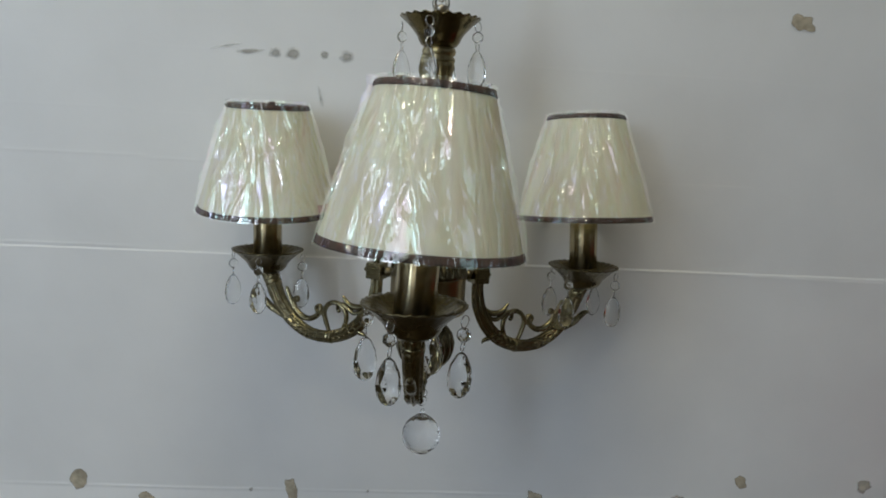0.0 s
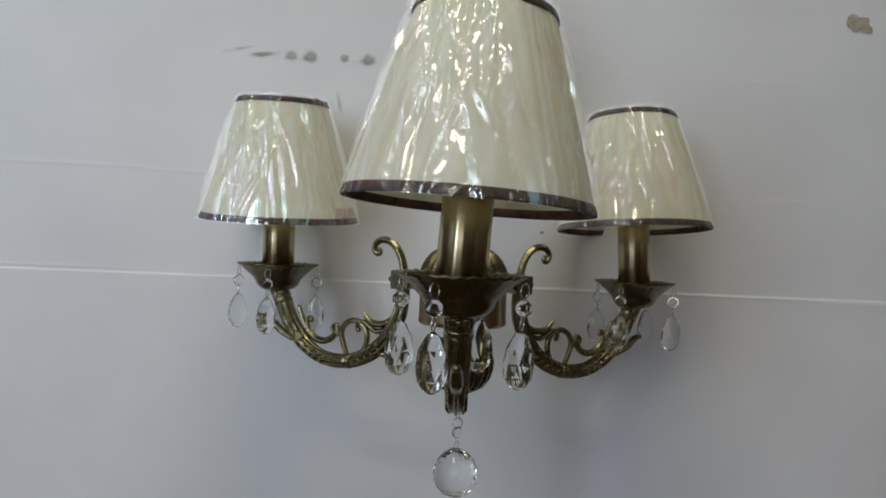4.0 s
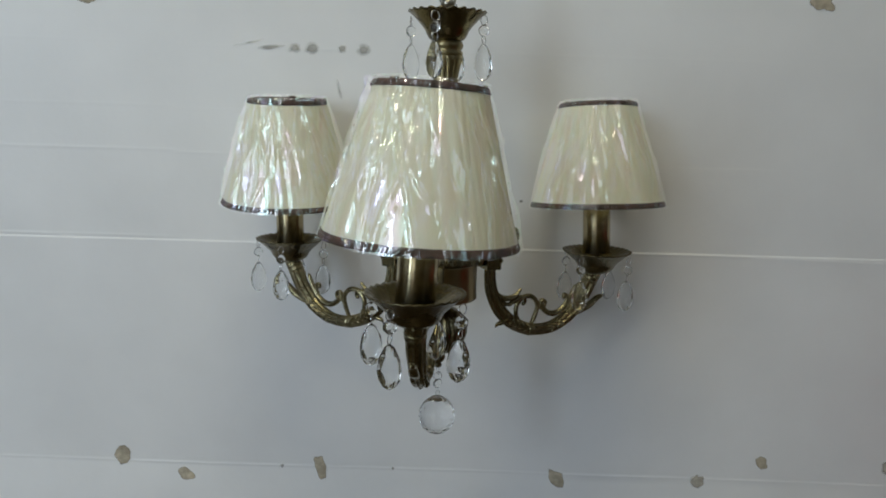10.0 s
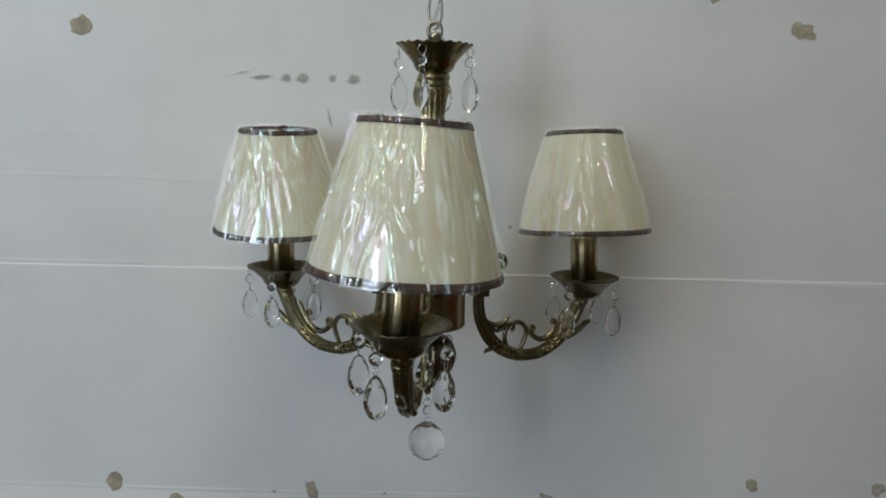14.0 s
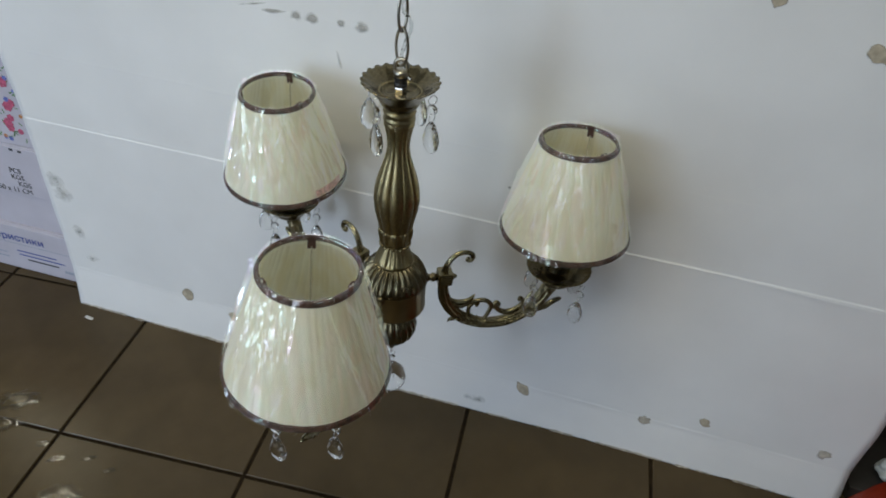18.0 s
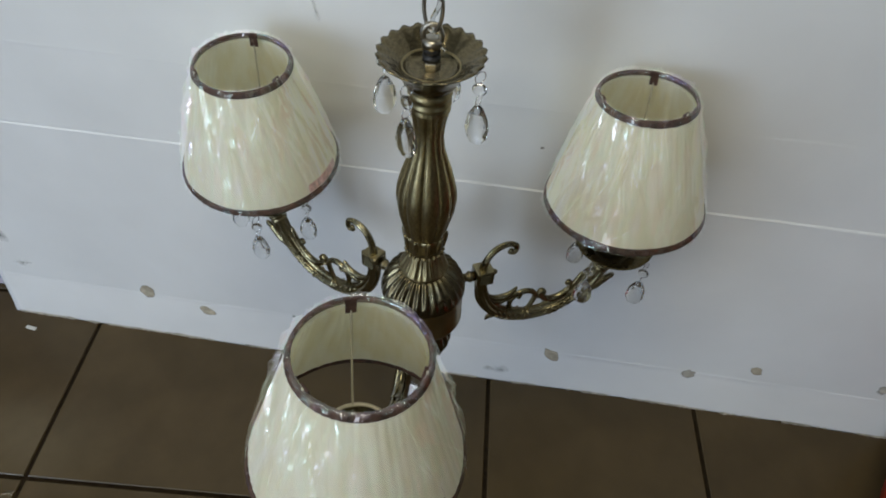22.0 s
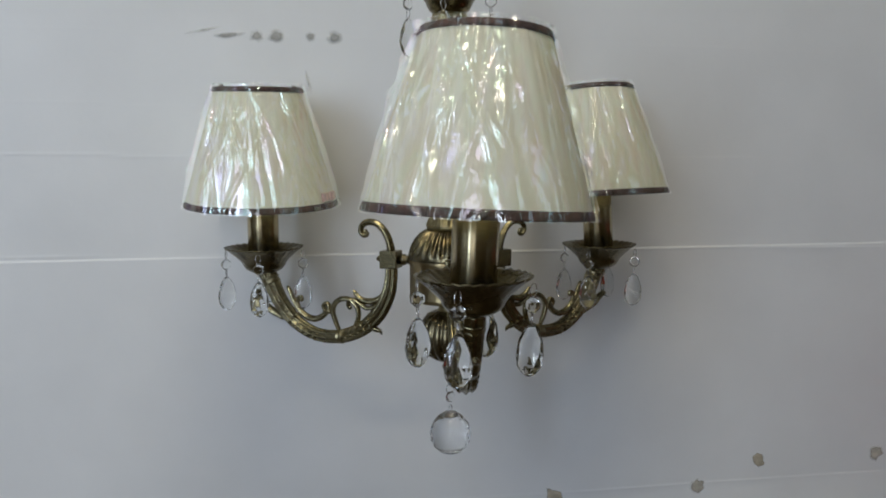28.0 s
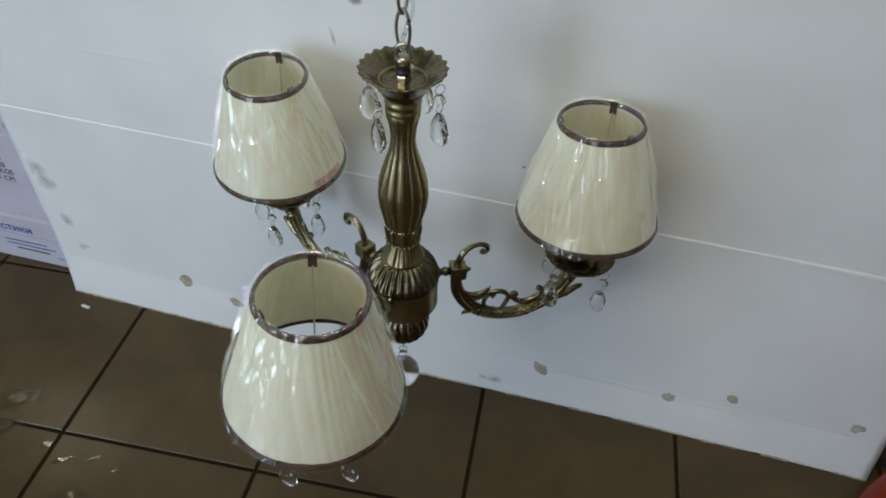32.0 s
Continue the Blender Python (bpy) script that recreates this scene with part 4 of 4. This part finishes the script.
def film_mesh(seed):
    """The wrap: flat shards of film between slanting folds, crossed by sharp creases, tucked in over the top."""
    rnd = random.Random(int(seed * 10))
    cols, rows, fine = 28, 6, 12
    reach = Z_TOP - Z_BOT + 0.0043
    knots = []
    for n in range(rows + 1):
        row = []
        for k in range(cols):
            v = (n + (rnd.uniform(-0.42, 0.42) if 0 < n < rows else 0)) / rows
            a = 2 * math.pi * (k + rnd.uniform(-0.40, 0.40)) / cols
            a += 0.12 * (v - 0.5) + 0.25 * noise.noise(Vector((math.cos(a) * 1.2 + seed, math.sin(a) * 1.2, v * 1.3)))
            slow = noise.noise(Vector((math.cos(a) * 2.2 + seed, math.sin(a) * 2.2, v * 1.6)))
            hold = 0.25 + 0.75 * math.sin(math.pi * min(1, max(0, v)))
            row.append((a, v, 0.0016 + 0.0009 * hold + hold * (0.0017 * slow + 0.0015 * rnd.uniform(-1, 1))))
        knots.append(row)
    creases = []
    for k in range(300):
        if k < 110:
            where, lean, long, wide, high = rnd.uniform(0.1, 0.9), rnd.gauss(4, 11), rnd.uniform(0.030, 0.085), rnd.uniform(0.0018, 0.0042), rnd.uniform(0.0014, 0.0032)
        elif k < 210:
            where, lean, long, wide, high = rnd.uniform(0, 1), rnd.gauss(0, 38), rnd.uniform(0.006, 0.018), rnd.uniform(0.0016, 0.0034), rnd.uniform(0.0005, 0.0014)
        else:
            where, lean, long, wide, high = rnd.choice((0.0, 0.04, 0.97, 1.0)), rnd.gauss(0, 30), rnd.uniform(0.004, 0.012), rnd.uniform(0.0014, 0.0030), rnd.uniform(0.0006, 0.0014)
        creases.append((rnd.uniform(0, 2 * math.pi), where, radians(lean), long, wide, wide * rnd.choice((0.4, 1, 2.2)), high * rnd.choice((-0.5, 1, 1))))
    grid = []
    for n in range(rows * fine + 1):
        i = min(n // fine, rows - 1)
        y = n / fine - i
        row = []
        for m in range(cols * fine):
            k, x = m // fine, (m % fine) / fine
            lap = 2 * math.pi if k == cols - 1 else 0
            p, q, r, s = (Vector(knots[i][k]), Vector(knots[i][(k + 1) % cols]) + Vector((lap, 0, 0)), Vector(knots[i + 1][k]), Vector(knots[i + 1][(k + 1) % cols]) + Vector((lap, 0, 0)))
            if (i + k) % 2:
                at = p + (q - p) * x + (r - p) * y if x + y < 1 else s + (r - s) * (1 - x) + (q - s) * (1 - y)
            else:
                at = p + (q - p) * x + (s - q) * y if x > y else p + (r - p) * y + (s - r) * x
            row.append(at)
        grid.append(row)
    at = np.array([[tuple(p) for p in row] for row in grid])
    a, v, h = at[..., 0], at[..., 1], at[..., 2].copy()
    for a0, v0, lean, long, wide, other, high in creases:
        du = (((a - a0 + math.pi) % (2 * math.pi)) - math.pi) * (R_BOT + (R_TOP - R_BOT) * v)
        dv = (v - v0) * reach
        across = du * math.cos(lean) + dv * math.sin(lean) + 0.0016 * np.sin(dv * 70 + a0 * 9)
        across = np.where(across < 0, -across / wide, across / other)
        along = np.abs(dv * math.cos(lean) - du * math.sin(lean))
        h += high * np.clip(1 - across, 0, 1) * np.clip((long - along) / (0.4 * long), 0, 1)
    h = np.maximum(h, 0.0015)
    z = Z_BOT - 0.0018 + reach * v
    r = R_BOT + (R_TOP - R_BOT) * (z - Z_BOT) / (Z_TOP - Z_BOT) + h
    rows3d = [[(r[n, m] * math.cos(a[n, m]), r[n, m] * math.sin(a[n, m]), z[n, m]) for m in range(a.shape[1])] for n in range(a.shape[0])]
    for dr, dz, amp in ((-0.0018, 0.0012, 0.0012), (-0.0040, 0.0010, 0.0016), (-0.0060, -0.0030, 0.0014), (-0.0066, -0.0085, 0.0014)):
        row = []
        for m in range(a.shape[1]):
            b = a[-1, m]
            rr = R_TOP + 0.0030 + dr + amp * (0.8 * noise.noise(Vector((math.cos(b) * 9, math.sin(b) * 9, seed + dz * 300))) + rnd.uniform(-0.35, 0.35))
            row.append((rr * math.cos(b), rr * math.sin(b), Z_TOP + 0.0025 + dz + 0.6 * amp * rnd.uniform(-0.8, 0.8)))
        rows3d.append(row)
    bm = bmesh.new()
    vs = [[bm.verts.new(p) for p in row] for row in rows3d]
    for n in range(len(vs) - 1):
        for m in range(cols * fine):
            w = (m + 1) % (cols * fine)
            p, q, u, s = vs[n][m], vs[n][w], vs[n + 1][m], vs[n + 1][w]
            falling = (n // fine + m // fine) % 2
            for tri in ((p, q, u), (q, s, u)) if falling else ((p, q, s), (p, s, u)):
                bm.faces.new(tri)
    bmesh.ops.recalc_face_normals(bm, faces=bm.faces)
    return mesh_of("plastic_wrap", bm, FILM)


fabric, trim_low, trim_high = fabric_mesh(), trim_mesh(Z_BOT + 0.0024, 0.0054), trim_mesh(Z_TOP - 0.0020, 0.0044)
tab = mesh_of("seam_tab", block((0.0020, 0.0080, 0.0150), 0.0006, (R_TOP - 0.0030, 0, Z_TOP - 0.0050)), SHADE_TRIM, False)
spoke = mesh_of("wire_spoke", tube([(0.0265, 0, 0.5300), (0.0300, 0, 0.5420), (0.0400, 0, 0.6050), (0.0455, 0, 0.6400)], [0.0009], 7, steps=4), WIRE_PAINT)
wire_ring = mesh_of("fitter_ring", lathe([(0.0262, 0.5296), (0.0285, 0.5296), (0.0285, 0.5318), (0.0262, 0.5318), (0.0262, 0.5296)], 32, cap=False), WIRE_PAINT)


def sticker():
    bm, grid = bmesh.new(), []
    for z in (Z_BOT + 0.0075, Z_BOT + 0.0165):
        grid.append([((cone_r(z) + 0.0016) * math.cos(a), (cone_r(z) + 0.0016) * math.sin(a), z) for a in np.linspace(radians(-55), radians(-20), 9)])
    sheet(bm, grid)
    return bm


# angle of the arm, lift of its end, foot of the shade, the way the shade leans, and the angle of the first crystal
ARMS = [(27.1, -0.006, (0.2290, 0.9112, 0.5150), (-0.039, 0.069), 234, 1), (151.4, -0.002, (-0.1656, 0.9102, 0.5099), (0.005, -0.069), 266, 2), (265.1, 0.011, (0.0154, 0.5825, 0.5193), (0.053, 0.024), 245, 3)]
for angle, lift, (fx, fy, fz), (lx, ly), first, seed in ARMS:
    turn = pose(0, 0, 0, 0, 0, angle)
    rise = Matrix.Translation((0.05, 0, 0.45)) @ Matrix.Rotation(-math.atan(lift / 0.175), 4, "Y") @ Matrix.Translation((-0.05, 0, -0.45))
    arm = None
    for name, me, label in ARM:
        ob = part(name, me, None, arm or chandelier, label, (DOWN @ turn @ rise) if arm is None else Matrix())
        arm = arm or ob
        if name in ("cast_leaves", "block_ribs"):
            tagged(ob, kind="stuff")
    hold = turn @ pose(CUP_R, 0, lift)
    part("drip_cup", cup_mesh, None, chandelier, "fluted dark brass drip cup", DOWN @ hold)
    for k in range(4):
        pendant(hold @ pose(0, 0, 0, 0, 0, first - angle + 90 * k) @ pose(0.0432, 0, 0.4590, 0, 0, 90), seed * 10 + k, first + 90 * k)
    tip = Vector((0, 0, 1)).rotation_difference(Vector((lx, ly, 1))).to_matrix().to_4x4()
    stand = Matrix.Translation((fx - AXIS_X, fy - AXIS_Y, fz - LOWEST)) @ tip @ pose(0, 0, -Z_BOT)
    part("candle_sleeve", sleeve_mesh, None, chandelier, "plain brushed brass candle sleeve", stand)
    part("lamp_socket", socket_mesh, None, chandelier, "", stand)
    shade = part("lampshade", fabric, None, chandelier, "cream fabric cone shade with brown braid, wrapped in clear film", stand)
    part("bottom_trim", trim_low, None, shade, "dark brown braid")
    part("top_trim", trim_high, None, shade, "dark brown braid")
    for k in range(3):
        part("seam_tab", tab, None, shade, m=pose(0, 0, 0, 0, 0, 60 + 120 * k + 17 * seed))
        part("wire_spoke", spoke, None, shade, m=pose(0, 0, 0, 0, 0, 60 + 120 * k + 17 * seed))
    part("fitter_ring", wire_ring, None, shade)
    part("plastic_wrap", film_mesh(seed * 4.7), None, shade, "crinkled clear plastic film")
    if seed == 2:
        part("sticker", sticker(), STICKER, shade, "small sticker with faded red print", pose(0, 0, 0, 0, 0, 20))

# ---- cartons beside the sheet ----
def carton(x, y, z, w, d, h, label, turn=0.0, mat=BOX_WHITE, name="carton"):
    """A closed carton with its front lower edge's middle at (x, y, z)."""
    ob = empty(name, pose(x, y, z, 0, 0, turn), label, "carton", "cartons stacked behind the sheet")
    part("body", block((w, d, h), 0.002, (0, d / 2, h / 2)), mat, ob, smooth=False)
    part("flap", block((w - 0.006, d - 0.006, 0.0025), 0.0008, (0, d / 2, h + 0.0013)), mat, ob, smooth=False)
    return ob


def writing(text, size, x, z, parent, mat, y=-0.0006, label=""):
    cu = bpy.data.curves.new("writing", "FONT")
    cu.body, cu.size, cu.extrude = text, size, 0.0002
    cu.materials.append(mat)
    ob = new("writing", cu)
    ob.parent = parent
    ob.matrix_basis = pose(x, y, z, 90)
    return tagged(ob, label)


def bars(items, parent, mat, name="printed_line"):
    """Lines of print too small to read."""
    for x, z, w, h in items:
        part(name, block((w, 0.0004, h), 0, (x, -0.0004, z)), mat, parent, smooth=False)


base = carton(-1.00, 1.052, 0.0, 0.56, 0.42, 0.118, "white carton with blue printed heading standing on the tiles", 0.5)
writing("Характеристики", 0.026, -0.013, 0.079, base, INK_BLUE, label="bold blue printed heading")
bars([(0.14, 0.071, 0.27, 0.0012), (0.02, 0.068, 0.10, 0.003)], base, INK_GREY)
bars([(0.165, 0.052, 0.095, 0.0026), (0.175, 0.042, 0.11, 0.0026)], base, INK_BLUE)
bars([(0.175, 0.031, 0.075, 0.0034)], base, INK_BLACK)
bars([(0.262, 0.052, 0.02, 0.004), (0.262, 0.022, 0.075, 0.007), (0.06, 0.040, 0.06, 0.003), (0.05, 0.028, 0.08, 0.003)], base, INK_GREY)
middle = carton(-1.00, 1.062, 0.1205, 0.54, 0.40, 0.082, "plain white carton lying on another", 0.3)
bars([(0.06, 0.02, 0.05, 0.004)], middle, INK_GREY)
upper = carton(-0.995, 1.056, 0.2050, 0.55, 0.40, 0.112, "white carton with black packing print", 0.8)
writing("275/", 0.017, 0.112, 0.0885, upper, INK_BLACK, label="black stencilled print")
writing("1", 0.016, 0.118, 0.066, upper, INK_BLACK)
writing("6        PCS", 0.016, 0.118, 0.052, upper, INK_BLACK)
writing("7        KGS", 0.016, 0.118, 0.037, upper, INK_BLACK)
writing("KGS", 0.016, 0.173, 0.022, upper, INK_BLACK)
writing("5 x 50 x 11 CM", 0.016, 0.098, 0.006, upper, INK_BLACK)
bars([(0.13, 0.107, 0.05, 0.006), (0.182, 0.106, 0.008, 0.005), (0.20, 0.105, 0.008, 0.005)], upper, INK_BLACK)
floral = carton(-0.925, 1.060, 0.3200, 0.33, 0.06, 0.180, "white box printed with pink, blue and orange flowers", 1.5, name="floral_box")


def flowers(mat, count, size, petals, seed, name):
    bm, rnd = bmesh.new(), random.Random(seed)
    for _ in range(count):
        x, z, s, a0 = rnd.uniform(-0.15, 0.158), rnd.uniform(0.012, 0.168), size * rnd.uniform(0.7, 1.25), rnd.uniform(0, 6)
        for k in range(petals):
            a = a0 + 2 * math.pi * k / petals
            cx, cz = x + 0.55 * s * math.cos(a), z + 0.55 * s * math.sin(a)
            pts = []
            for i in range(7):
                b = 2 * math.pi * i / 7
                u, v = 0.62 * s * math.cos(b), (0.36 if petals < 3 else 0.5) * s * math.sin(b)
                px, pz = cx + u * math.cos(a) - v * math.sin(a), cz + u * math.sin(a) + v * math.cos(a)
                pts.append(bm.verts.new((min(0.163, max(-0.163, px)), -0.0005 - 0.0001 * (seed % 5) - 0.00001 * k, min(0.178, max(0.002, pz)))))
            bm.faces.new(pts)
    bmesh.ops.recalc_face_normals(bm, faces=bm.faces)
    return tagged(part(name, bm, mat, floral, smooth=False), kind="stuff")


flowers(GREEN, 150, 0.0042, 2, 11, "printed_leaf_pattern")
flowers(PINK, 30, 0.0078, 6, 22, "printed_pink_bloom")
flowers(BLUE, 46, 0.0046, 5, 33, "printed_blue_bloom")
flowers(ORANGE, 20, 0.0048, 6, 44, "printed_orange_bloom")
carton(-0.93, 1.130, 0.3200, 0.36, 0.25, 0.34, "dark board box behind the flowered one", 0, DARK, "dark_box")

# ---- beside the right edge of the sheet ----
def pouf():
    bm = lathe([(0.02, 0.0), (0.20, 0.002), (0.275, 0.026), (0.305, 0.065), (0.310, 0.098), (0.300, 0.134), (0.262, 0.174), (0.19, 0.199), (0.09, 0.210), (0.004, 0.212)], 64, lambda a, k, r, z: (r * (1 + 0.012 * math.sin(3 * a + 1)), z), fine=3)
    ob = empty("pouf", pose(0.965, 0.722, 0), "low round orange-red vinyl floor cushion on the tiles", "floor cushion")
    part("cushion", bm, POUF, ob)
    part("seam", tube([(0.3100 * (1 + 0.012 * math.sin(3 * a + 1)) * math.cos(a), 0.3100 * (1 + 0.012 * math.sin(3 * a + 1)) * math.sin(a), 0.098) for a in np.linspace(0, 2 * math.pi, 60)[:-1]], [0.0013], 6, closed=True, steps=0), POUF, ob, "thin sewn seam")


pouf()
cabinet = empty("low_cabinet", pose(1.12, 1.17, 0), "low black display cabinet behind the sheet", "cabinet")
part("body", block((0.64, 0.45, 0.20), 0.004, (0, 0.225, 0.10)), DARK, cabinet, smooth=False)
part("plinth", block((0.66, 0.136, 0.030), 0.002, (0, -0.070, 0.015)), DARK, cabinet, smooth=False)
part("top", block((0.66, 0.46, 0.018), 0.003, (0, 0.225, 0.209)), DARK, cabinet, smooth=False)
crate = empty("taupe_box", pose(1.10, 1.22, 0.2185), "taupe board box on the black cabinet", "box")
part("body", block((0.5, 0.3, 0.42), 0.004, (0, 0.15, 0.21)), TAUPE, crate, smooth=False)


def crumpled_bag():
    bm = bmesh.new()
    bmesh.ops.create_icosphere(bm, subdivisions=4, radius=1)
    for v in bm.verts:
        k = 1 + 0.25 * noise.noise(v.co * 2.3) + 0.10 * abs(noise.noise(v.co * 6))
        v.co = Vector((v.co.x * 0.046 * k, v.co.y * 0.030 * k, max(-0.9, v.co.z) * 0.028 * k))
    bm.normal_update()
    low = min(v.co.z for v in bm.verts)
    bmesh.ops.translate(bm, verts=bm.verts, vec=(0, 0, -low))
    return bm


bag_mesh = mesh_of("plastic_bag", crumpled_bag(), BAG)
for x, y, turn in ((0.878, 1.072, 10), (0.900, 1.136, 75)):
    bag = new("plastic_bag", bag_mesh)
    bag.matrix_basis = pose(x, y, 0.030, 0, 0, turn)
    tagged(bag, "crumpled whitish plastic bag before a black cabinet", "plastic bag", "crumpled bags")
scrap = new("paper_scrap", mesh_of("paper_scrap", block((0.018, 0.006, 0.0012), 0, (0, 0, 0.0006)), PAPER, False))
scrap.matrix_basis = pose(-0.663, 0.972, 0.0, 0, 0, -8)
tagged(scrap, "tiny scrap of white paper on the tiles", "paper scrap")



def wet_smear(x, y, w, d, seed):
    """A thin shiny smear added on a tile to carry a lamp's glint; the material thins it out at its rim."""
    bm, n = bmesh.new(), 28
    uv = bm.loops.layers.uv.new("spread")
    mid, rim = (bm.verts.new((0, 0, 0.0006)), (0.0, 0.0)), []
    for i in range(n):
        a = 2 * math.pi * i / n
        k = 1.4 + 0.6 * noise.noise(Vector((math.cos(a) * 2 + seed, math.sin(a) * 2, 0)))
        rim.append((bm.verts.new((w * k * math.cos(a), d * k * math.sin(a), 0.0004)), (math.cos(a), math.sin(a))))
    for i in range(n):
        corners = (mid, rim[i], rim[(i + 1) % n])
        face = bm.faces.new([c[0] for c in corners])
        for loop, c in zip(face.loops, corners):
            loop[uv].uv = c[1]
    ob = new("wet_smear", mesh_of("wet_smear", bm, GLINT, False))
    ob.matrix_basis = pose(x, y, 0.0002, 0, 0, 30)
    return tagged(ob, "thin shiny smear added for a lamp glint on a brown tile", "smear", "wet smears")


# added where the floor glints with a ceiling lamp's reflection
for x, y, w, d, seed in ((-0.650, 0.752, 0.034, 0.020, 1), (-0.640, 0.700, 0.030, 0.016, 2), (-0.455, 0.600, 0.036, 0.034, 3), (-0.545, 0.690, 0.010, 0.006, 4), (-0.505, 0.672, 0.014, 0.005, 5), (-0.455, 0.690, 0.012, 0.004, 6), (-0.41, 0.68, 0.008, 0.004, 7)):
    wet_smear(x, y, w, d, seed)

# ---- tiled floor ----
PITCH, GAP, SPIN = 0.3375, 0.0063, 3.9
floor = new("floor", mesh_of("floor", block((6.34, 5.5, 0.1), 0, (-0.225, 0.25, -0.0525)), JOINT, False))
tagged(floor, "brown glazed ceramic tiles with dark joints", "floor", kind="structure")


def tile_mesh():
    s = (PITCH - GAP) / 2
    bm = bmesh.new()
    rings = []
    for off, z in ((0, -0.004), (0, -0.0012), (0.0012, 0.0)):
        rings.append([(x * (s - off), y * (s - off), z) for x, y in ((-1, -1), (1, -1), (1, 1), (-1, 1))])
    vs = sheet(bm, rings, True)
    bm.faces.new(vs[-1])
    bmesh.ops.recalc_face_normals(bm, faces=bm.faces)
    return mesh_of("tile", bm, TILE, False)


tile = tile_mesh()
cs, sn = math.cos(radians(SPIN)), math.sin(radians(SPIN))
for i in range(-10, 10):
    for j in range(-11, 8):
        u, v = (i + 0.5) * PITCH, (j + 0.5) * PITCH
        x, y = -0.198 + u * cs - v * sn, 0.7415 + u * sn + v * cs
        if WEST < x < EAST and SOUTH < y < NORTH:
            part("tile", tile, None, floor, m=pose(x, y, 0, 0.10 * noise.noise(Vector((i, j, 1))), 0.10 * noise.noise(Vector((i, j, 9))), SPIN))
